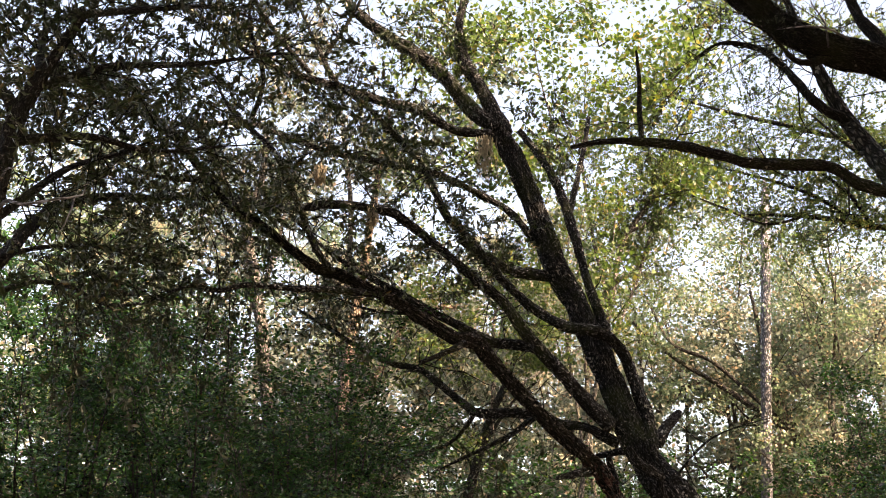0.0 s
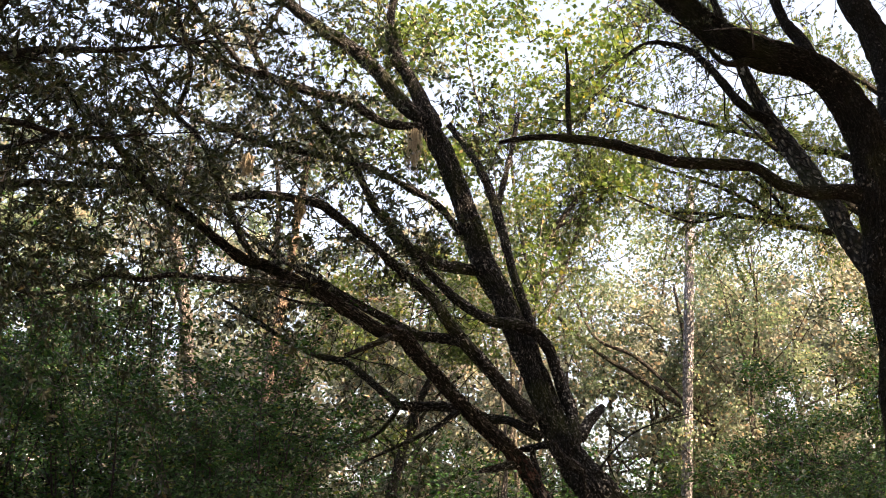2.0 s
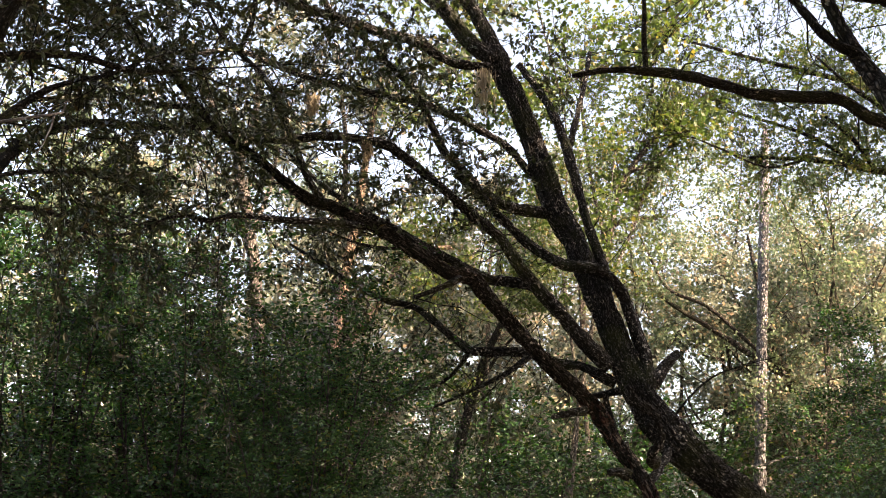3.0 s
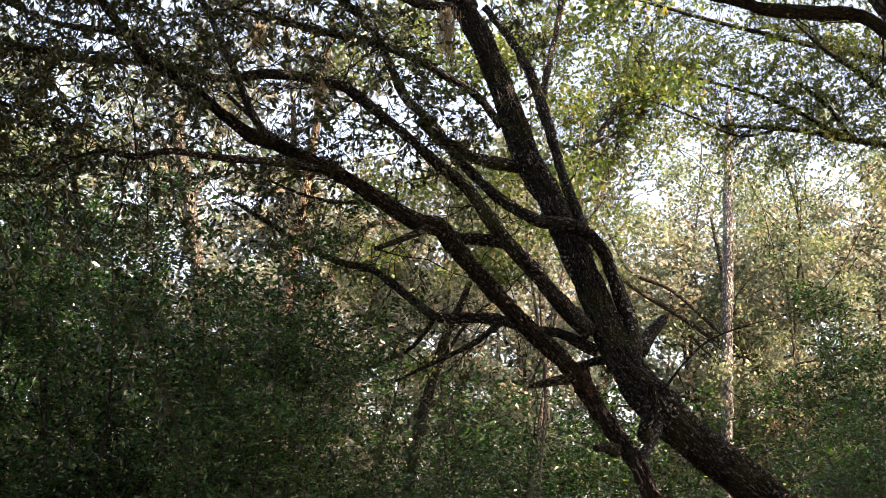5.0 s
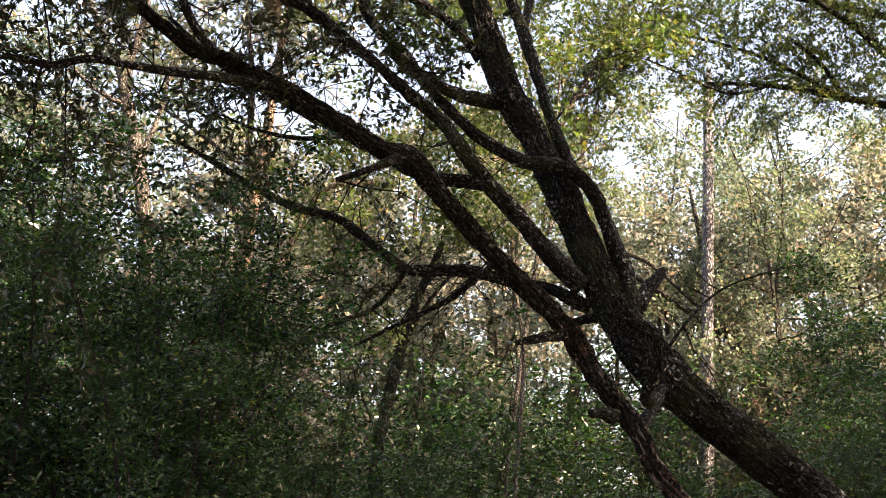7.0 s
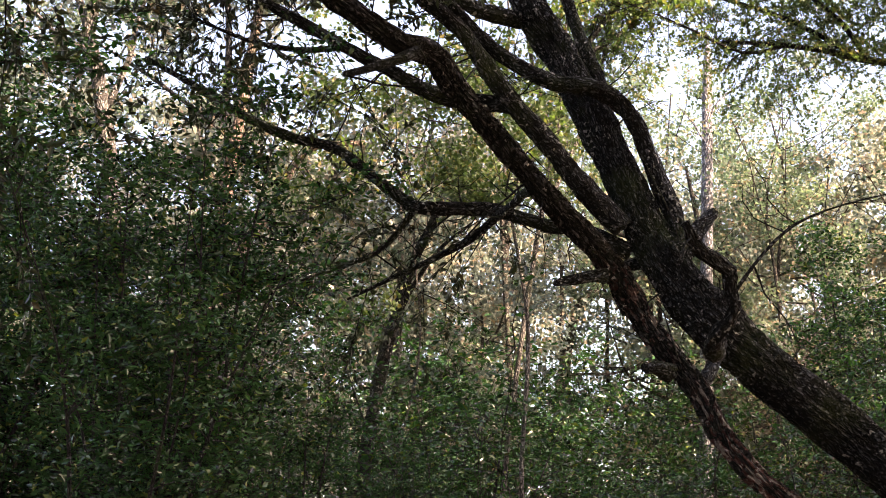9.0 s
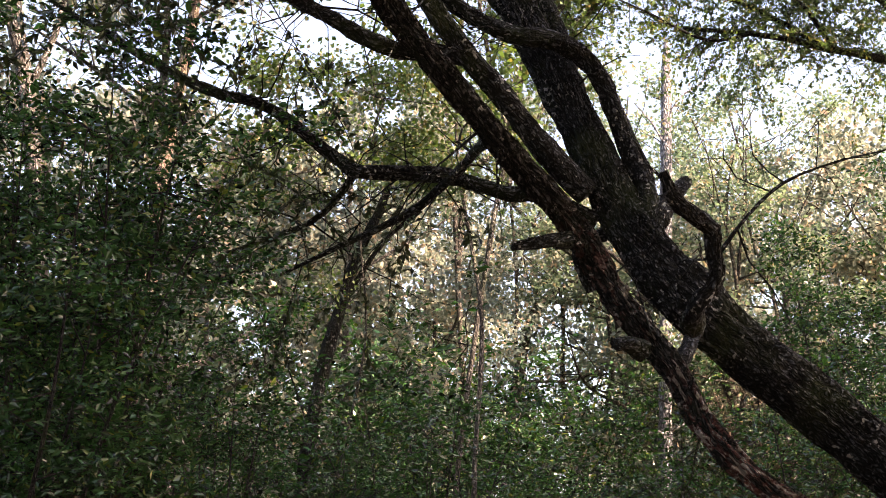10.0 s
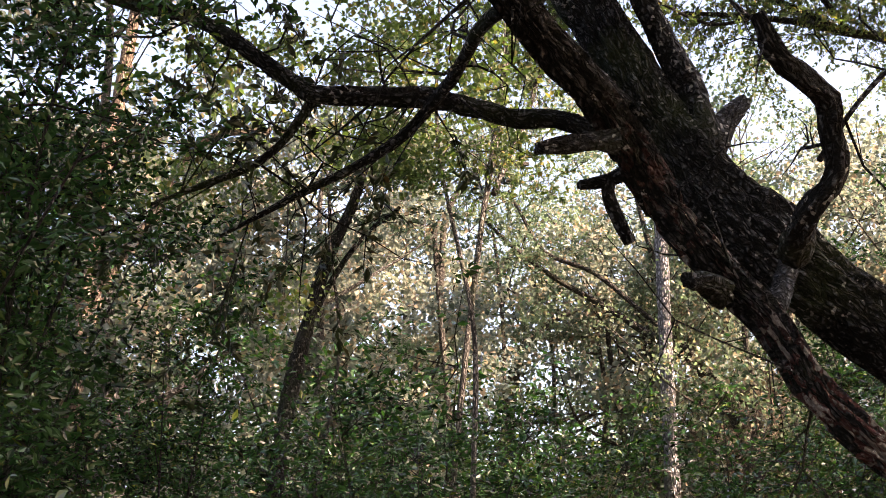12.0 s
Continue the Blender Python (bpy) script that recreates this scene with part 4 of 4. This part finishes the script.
# ---- woodland trees behind ----
def woodland_tree(name, seed, height, spread, leaves, leaf, bark, leafmat, label, bare=0.3, group="woodland trees", stout=1.0, wander=0.12):
    """A tree from its trunk up: limbs from the upper trunk, twigs off them, leaves in loose clumps with gaps."""
    g = np.random.default_rng(seed)
    ob = thing(name, (0, 0, 0), label, "tree", group)
    fol = Foliage(seed + 100)
    tree = (ob, fol, bark, leaf, 0)
    lean = g.normal(0, 0.06, 2)
    pts, r = [], (0.012 * height + 0.02) * stout
    for i, u in enumerate(np.linspace(0, 1, 7)):
        pts.append((lean[0] * u * height + g.normal(0, wander) * (i > 0), lean[1] * u * height + g.normal(0, wander) * (i > 0), u * height * 0.92 - 0.15 * (i == 0), r * (1.25 if i == 0 else 1 - 0.86 * u)))
    c = spline(pts, 0.4)
    v, f, uv = tube(c, 9, 0, 0.2, seed)
    part("trunk", mesh_from("trunk", v, f, bark, True, uv), ob)
    clumps = []
    for i in range(9):
        k = int(len(c) * min(0.97, bare + (1 - bare) * (i + g.uniform(0, 1)) / 9))
        k = min(k, len(c) - 1)
        a = i * 2.4 + g.uniform(-0.5, 0.5)
        reach = spread * g.uniform(0.6, 1.1) * (1.0 - 0.45 * k / len(c))
        s = c[k]
        rise = g.uniform(0.25, 0.9) * reach
        e = s[:3] + np.array((math.cos(a) * reach, math.sin(a) * reach, rise))
        m = s[:3] * 0.5 + e * 0.5 + np.array((g.normal(0, 0.2), g.normal(0, 0.2), -0.12 * reach + g.normal(0, 0.15)))
        lc = spline([(*s[:3], s[3] * 0.6), (*m, s[3] * 0.4), (*e, 0.015)], 0.35)
        v, f, uv = tube(lc, 6, 0, 0.15, seed + i)
        part("limb", mesh_from("limb", v, f, bark, True, uv), ob)
        for j in range(6):
            q = lc[int(len(lc) * g.uniform(0.35, 0.999)), :3]
            w = g.normal(0, 0.55, 3) * spread * 0.30 + np.array((0, 0, 0.1))
            fol.twig([q, q + w * 0.5 + g.normal(0, 0.06, 3), q + w], 0.02, 0.004)
            clumps.append((q + w, g.uniform(0.3, 0.75) * spread * 0.13))
            if g.random() < 0.4:
                clumps.append((q + w * 0.5, g.uniform(0.25, 0.5) * spread * 0.13))
    weight = np.array([s ** 2 for _, s in clumps])
    share = (leaves * weight / weight.sum()).astype(int)
    for (q, s), n in zip(clumps, share):
        off = g.normal(0, 1, (n, 3)) * s * np.array((1, 1, 0.7))
        fol.leaves(q + off, g.normal(0, 1, (n, 3)), leaf * g.uniform(0.6, 1.3, n))
    finish(tree, leafmat, 0.8)
    return ob


def bush(name, seed, height, spread, leaves, leaf, leafmat, label, group, loose=0, low=0.3):
    """Understory: several thin stems from the ground, leafy from a third of their height."""
    g = np.random.default_rng(seed)
    ob = thing(name, (0, 0, 0), label, "shrub", group)
    fol = Foliage(seed + 200)
    clumps = []
    for i in range(7):
        a = i * 0.9 + g.uniform(-0.3, 0.3)
        reach = spread * g.uniform(0.25, 0.95)
        h = height * g.uniform(0.78, 1.0)
        p = [(0.1 * math.cos(a), 0.1 * math.sin(a), -0.15, 0.032)]
        for u in (0.33, 0.66, 1.0):
            p.append((math.cos(a) * reach * u ** 1.3 + g.normal(0, 0.1), math.sin(a) * reach * u ** 1.3 + g.normal(0, 0.1), h * u, 0.032 * (1 - 0.88 * u)))
        c = spline(p, 0.3)
        v, f, uv = tube(c, 5, 0, 0.1, seed + i)
        part("stem", mesh_from("stem", v, f, BARK_DARK, True, uv), ob)
        for j in range(17):
            q = c[int(len(c) * (low + (1 - low) * g.uniform(0, 0.999) ** 0.75)), :3]
            w = g.normal(0, 0.42, 3) * spread * 0.45 * np.array((1, 1, 0.7)) + np.array((0, 0, 0.12))
            fol.twig([q, q + w * 0.5 + g.normal(0, 0.05, 3), q + w], 0.009, 0.002)
            clumps.append((q + w, g.uniform(0.07, 0.22)))
            clumps.append((q + w * 0.55, g.uniform(0.06, 0.16)))
    weight = np.array([s ** 1.6 for _, s in clumps])
    share = (leaves * weight / weight.sum()).astype(int)
    for (q, s), n in zip(clumps, share):
        off = g.normal(0, 1, (n, 3)) * s * np.array((1.1, 1.1, 0.45))
        fol.leaves(q + off, (off * 0.6 + g.normal(0, 0.3, (n, 3))) * np.array((1, 1, 0.55)), leaf * g.uniform(0.6, 1.25, n))
    finish((ob, fol, BARK_DARK, leaf, 0), leafmat, 0.46, loose, lambda p: np.hypot(p[:, 0], p[:, 1]) + 0.12 * p[:, 2])
    return ob


def bare_shrub(name, seed, place, height, spread, label):
    """A dead shrub: pale crooked twigs, no leaves."""
    g = np.random.default_rng(seed)
    ob = thing(name, place, label, "shrub")
    fol = Foliage(seed)
    for i in range(9):
        a, reach = i * 0.7 + g.uniform(-0.3, 0.3), spread * g.uniform(0.3, 1.0)
        top = height * g.uniform(0.7, 1.0)
        c = spline([(0, 0, -0.15, 0.05), (math.cos(a) * reach * 0.2, math.sin(a) * reach * 0.2, top * 0.55, 0.04), (math.cos(a) * reach, math.sin(a) * reach, top, 0.012)], 0.3)
        v, f, uv = tube(c, 6, 0, 0.1, seed + i)
        part("stem", mesh_from("stem", v, f, BARK_BRUSH, True, uv), ob)
        for _ in range(34):
            p = c[int(len(c) * g.uniform(0.45, 0.999)), :3]
            way = g.normal(0, 1, 3) + np.array((0, 0, 0.2))
            way /= np.linalg.norm(way)
            pts = [p]
            for _ in range(4):
                way = way + g.normal(0, 0.35, 3)
                way /= np.linalg.norm(way)
                p = p + way * g.uniform(0.15, 0.4)
                pts.append(p)
            fol.twig(pts, 0.016, 0.004)
            for k in (1, 2, 3):
                fol.twig([pts[k], pts[k] + g.normal(0, 0.18, 3), pts[k] + g.normal(0, 0.3, 3)], 0.010, 0.003)
    part("fine_twig_growth", fol.twig_mesh("fine_twig_growth", BARK_BRUSH), ob, kind="stuff")
    return ob


def moss_tuft(place, length, width, seed):
    """Grey moss that hangs from a limb in thin curling strands."""
    g = np.random.default_rng(seed)
    fol = Foliage(seed)
    for _ in range(46):
        top = np.array((g.normal(0, width * 0.4), g.normal(0, width * 0.4), g.uniform(-0.03, 0.03)))
        ln = length * g.uniform(0.35, 1.0)
        u = np.linspace(0, 1, 6)[:, None]
        pts = top + np.array((0, 0, -ln)) * u + g.normal(0, 0.02, (6, 3)) * u
        fol.twig(pts, 0.008, 0.003)
        n = 10
        k = g.uniform(0.1, 1.0, n)[:, None]
        fol.leaves(top + np.array((0, 0, -ln)) * k + g.normal(0, 0.015, (n, 3)), np.array((0, 0, -1.0)) + g.normal(0, 0.4, (n, 3)), g.uniform(0.05, 0.11, n))
    ob = thing("hanging_moss", place, "tuft of pale grey moss hanging from an oak limb", "moss", "moss tufts")
    part("strand_mass", fol.twig_mesh("strand_mass", MOSS_GREY), ob, kind="stuff")
    part("curl_mass", fol.leaf_mesh("curl_mass", MOSS_GREY, 0.2), ob, kind="stuff")
    return ob


def strew(kinds, places):
    """Stands copies of the kinds at the places (x, y, size, turn); the first of each kind is moved, the rest are copies."""
    used = set()
    for i, (x, y, size, turn) in enumerate(places):
        ob = kinds[i % len(kinds)]
        m = pose(x, y, ground_height(x, y), 0, 0, turn) @ Matrix.Scale(size, 4)
        if ob.name in used:
            keep, ob.scale = ob.scale.copy(), (1, 1, 1)
            copy_thing(ob, m)
            ob.scale = keep
        else:
            used.add(ob.name)
            ob.matrix_basis = m


bare_shrub("dead_shrub", 61, (12.9, 39.0, 0), 10.8, 2.6, "dead brush of pale bare twigs among green shrubs")
bare_shrub("dead_shrub", 62, (14.6, 41.2, 0), 10.0, 2.4, "dead brush of thin brown twigs")
moss_tuft((0.62, 17.05, 9.62), 0.85, 0.16, 71)
moss_tuft((-1.62, 14.6, 8.0), 0.26, 0.08, 72)
moss_tuft((-0.98, 15.5, 7.78), 0.30, 0.08, 73)
NEAR = "dense dark green understory tree with long glossy leaves"
near_kinds = [bush("understory_tree", 21, 6.6, 1.7, 14500, 0.078, LEAF_SHRUB, NEAR, "understory trees", 240), bush("understory_tree", 22, 6.0, 1.8, 14500, 0.076, LEAF_SHRUB, NEAR, "understory trees", 240)]
strew(near_kinds, [(-1.55, 16.5, 0.97, 65), (-2.9, 18.3, 0.98, 140), (-4.6, 19.8, 1.3, 95), (-3.7, 17.0, 1.10, 250), (-5.4, 17.4, 1.15, 70), (-1.8, 15.2, 0.86, 200), (-2.4, 19.8, 0.9, 310), (-7.4, 17.8, 1.15, 33), (-0.7, 18.4, 0.68, 75), (7.7, 20.4, 0.88, 15), (9.7, 20.6, 0.96, 160), (0.4, 20.8, 0.62, 115), (10.9, 29.3, 1.42, 200), (12.9, 30.6, 1.62, 45), (15.3, 31.5, 1.75, 300), (-1.5, 18.0, 0.94, 10)])
MID = "green understory shrub with fine leaves on thin stems"
mid_kinds = [bush("understory_shrub", 31, 4.8, 2.2, 5000, 0.104, LEAF_SHRUB, MID, "understory shrubs"), bush("understory_shrub", 32, 5.4, 2.3, 5000, 0.106, LEAF_SHRUB, MID, "understory shrubs"), bush("understory_shrub", 33, 4.2, 2.2, 5000, 0.102, LEAF_SHRUB, MID, "understory shrubs")]
rng = random.Random(5)
spots = [(3.2, 22, 0.7, 0), (1.4, 22.5, 0.9, 90), (-0.6, 21.5, 0.95, 40), (5.0, 25.0, 0.85, 10), (6.4, 24.0, 0.7, 300), (8.2, 27.5, 0.85, 200), (9.5, 23.5, 1.15, 170), (13.5, 33.0, 1.2, 99), (4.9, 31.0, 1.2, 15), (2.4, 29.0, 1.6, 140), (5.5, 22, 0.8, 190), (-3.5, 22.6, 1.6, 77), (-6.0, 23.0, 1.8, 177), (-8.9, 24.5, 1.9, 20), (3.4, 27, 1.1, 25), (8.6, 24.5, 1.1, 45), (10.8, 25.5, 1.2, 145), (3.4, 33.0, 1.5, 105), (6.9, 38.5, 1.75, 60), (8.9, 40.5, 1.7, 240), (7.9, 36.0, 1.25, 150)]
for y, n in ((25, 6), (30, 7), (37, 5)):
    for j in range(n):
        x = -0.40 * y + (j + rng.uniform(0.1, 0.9)) * y * 0.9 / n
        d = y + rng.uniform(-2, 2)
        size, turn = (5.0 + (d - 22) * 0.28) / 4.9 * rng.uniform(0.9, 1.1) * (0.85 if x < 0.05 * d else 1.0), rng.uniform(0, 360)
        if not -0.8 < x - 0.33 * (d - 9.5) < 3.0 and not (d > 27 and abs(x - 0.205 * (d - 5)) < 1.5) and not (d < 27 and 0.08 < x / d < 0.2):    # the pine and the dead brush stay in sight
            spots.append((x, d, size, turn))
strew(mid_kinds, spots)
FAR = "woodland broadleaf tree with sunlit yellow-green leaves"


def rows_of_trees(rows, clear):
    """Places in rows across the wood; the strip towards the pine stays open as far as clear."""
    found = []
    for y, n in rows:
        for j in range(n):
            x = -0.42 * y + (j + rng.uniform(0.15, 0.85)) * y * 0.94 / n
            if y < clear and 0.09 < x / y < 0.6 or abs(x - 0.205 * (y - 3)) < 2.6:
                continue
            tall = rng.uniform(0.74, 0.98) * (1.0 if y < 60 else 1.15)
            found.append((x, y + rng.uniform(-2.5, 2.5), tall, rng.uniform(0, 360)))
    return found


mid_trees = [woodland_tree("woodland_tree", 44, 15, 4.4, 12500, 0.135, BARK_PALE, LEAF_HAZED_TAN, "woodland tree with sunlit tan and olive leaves", 0.25), woodland_tree("woodland_tree", 45, 18, 4.6, 12500, 0.135, BARK_DARK, LEAF_HAZED, FAR, 0.3)]
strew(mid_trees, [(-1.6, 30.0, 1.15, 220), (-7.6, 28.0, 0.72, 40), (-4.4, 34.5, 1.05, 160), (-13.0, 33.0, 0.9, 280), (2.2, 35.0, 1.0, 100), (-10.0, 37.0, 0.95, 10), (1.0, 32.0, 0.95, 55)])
high_crowns = [woodland_tree("high_crowned_tree", 46, 19, 5.4, 13000, 0.125, BARK_PALE, LEAF_LIGHT, "tall tree with a high light-green leafy crown", 0.62, "high-crowned trees", 0.18, 0.5)]
strew(high_crowns, [(3.2, 24.5, 1.05, 15), (0.6, 23.6, 0.62, 220)])
far_kinds = [woodland_tree("woodland_tree", 41, 18, 5.0, 5600, 0.215, BARK_PALE, LEAF_HAZED, FAR, 0.28), woodland_tree("woodland_tree", 42, 22, 5.4, 5600, 0.215, BARK_PALE, LEAF_HAZED_TAN, "tall woodland tree with sunlit tan and olive leaves", 0.36), woodland_tree("woodland_tree", 43, 15, 4.6, 5400, 0.21, BARK_DARK, LEAF_HAZED, FAR, 0.2)]
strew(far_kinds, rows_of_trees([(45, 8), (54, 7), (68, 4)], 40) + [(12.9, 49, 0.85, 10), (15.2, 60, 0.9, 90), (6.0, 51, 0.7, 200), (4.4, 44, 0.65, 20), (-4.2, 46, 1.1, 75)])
low_kind = woodland_tree("woodland_tree", 47, 13, 4.8, 9000, 0.15, BARK_GREY, LEAF_HAZED_TAN, "low spreading woodland tree with sunlit tan and olive leaves", 0.14)
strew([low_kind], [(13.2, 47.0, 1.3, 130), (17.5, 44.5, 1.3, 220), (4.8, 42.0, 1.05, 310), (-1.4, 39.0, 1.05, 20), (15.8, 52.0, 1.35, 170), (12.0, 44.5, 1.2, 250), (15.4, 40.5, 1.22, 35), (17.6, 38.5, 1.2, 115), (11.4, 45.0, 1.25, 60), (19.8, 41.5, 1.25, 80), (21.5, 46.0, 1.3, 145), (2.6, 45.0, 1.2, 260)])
airy_kind = woodland_tree("thin_leaved_tree", 48, 18, 4.6, 5200, 0.12, BARK_GREY, LEAF_HAZED, "slender grey woodland tree with thin scattered leaves", 0.35, "thin-leaved trees", 0.55, 0.3)
strew([airy_kind], [(9.8, 44.5, 1.1, 20), (12.4, 48.0, 1.15, 200), (16.8, 46.5, 1.1, 90), (3.4, 47.5, 1.15, 310), (-6.4, 41.0, 1.0, 150), (-12.5, 43.5, 1.05, 60), (11.2, 37.5, 0.95, 270), (13.6, 39.0, 1.0, 120), (12.4, 35.8, 0.88, 330), (20.5, 44.0, 1.15, 10), (8.4, 42.5, 1.08, 75), (10.7, 47.5, 1.2, 200)])
# woods in the distance, closing the view low down; leaf colour carries the haze
g = np.random.default_rng(77)
far = Foliage(78)
for _ in range(120):
    a, d = g.uniform(-0.45, 0.55), g.uniform(72, 100)
    top, wide = g.uniform(13, 21), g.uniform(2.2, 4.2)
    if 0.165 < a < 0.225:
        continue
    n = 380
    at = g.normal(0, 1, (n, 3)) * np.array((wide * 0.5, wide * 0.5, top * 0.24)) + np.array((math.sin(a) * d, math.cos(a) * d, top * 0.55))
    far.leaves(at, g.normal(0, 1, (n, 3)), g.uniform(0.28, 0.58, n))
tagged(new("distant_wood", far.leaf_mesh("distant_wood", LEAF_HAZED_TAN, 0.6)), "hazy belt of distant woodland foliage", "woodland", kind="stuff")
# unseen trees added beside the path, as the wood's continuation, to shade near trees
strew([woodland_tree("shade_tree", 51, 19, 7.0, 4400, 0.54, BARK_DARK, LEAF_HAZED, "unseen added shade tree with a broad high crown", 0.55, "trees beside the path")],
      [(10, 4, 1.0, 0), (14.5, 9.0, 1.0, 80), (16.5, 7, 1.0, 170), (5, -2, 1.0, 260), (17, 13.5, 1.0, 30), (12, -3, 1.05, 110), (3.6, 3.6, 1.0, 75), (-4, -9, 1.1, 140), (21, 10, 1.05, 40), (21, 22, 1.0, 250), (10.8, 8.5, 0.8, 130), (-5.2, 5.5, 1.0, 50), (-9.5, 8.5, 1.05, 190)])
# unseen trees added behind and beside the path, closing it and cutting skylight
strew([woodland_tree("wayside_tree", 52, 12, 4.5, 4600, 0.6, BARK_DARK, LEAF_HAZED, "unseen added woodland tree, bushy to the ground", 0.06, "trees behind the path")],
      [(-5, -6, 1.0, 0), (-11, 8, 1.0, 30), (1, -8, 1.1, 80), (7, -6, 1.0, 170), (13, 1, 1.1, 110), (14, 10, 1.0, 200)])
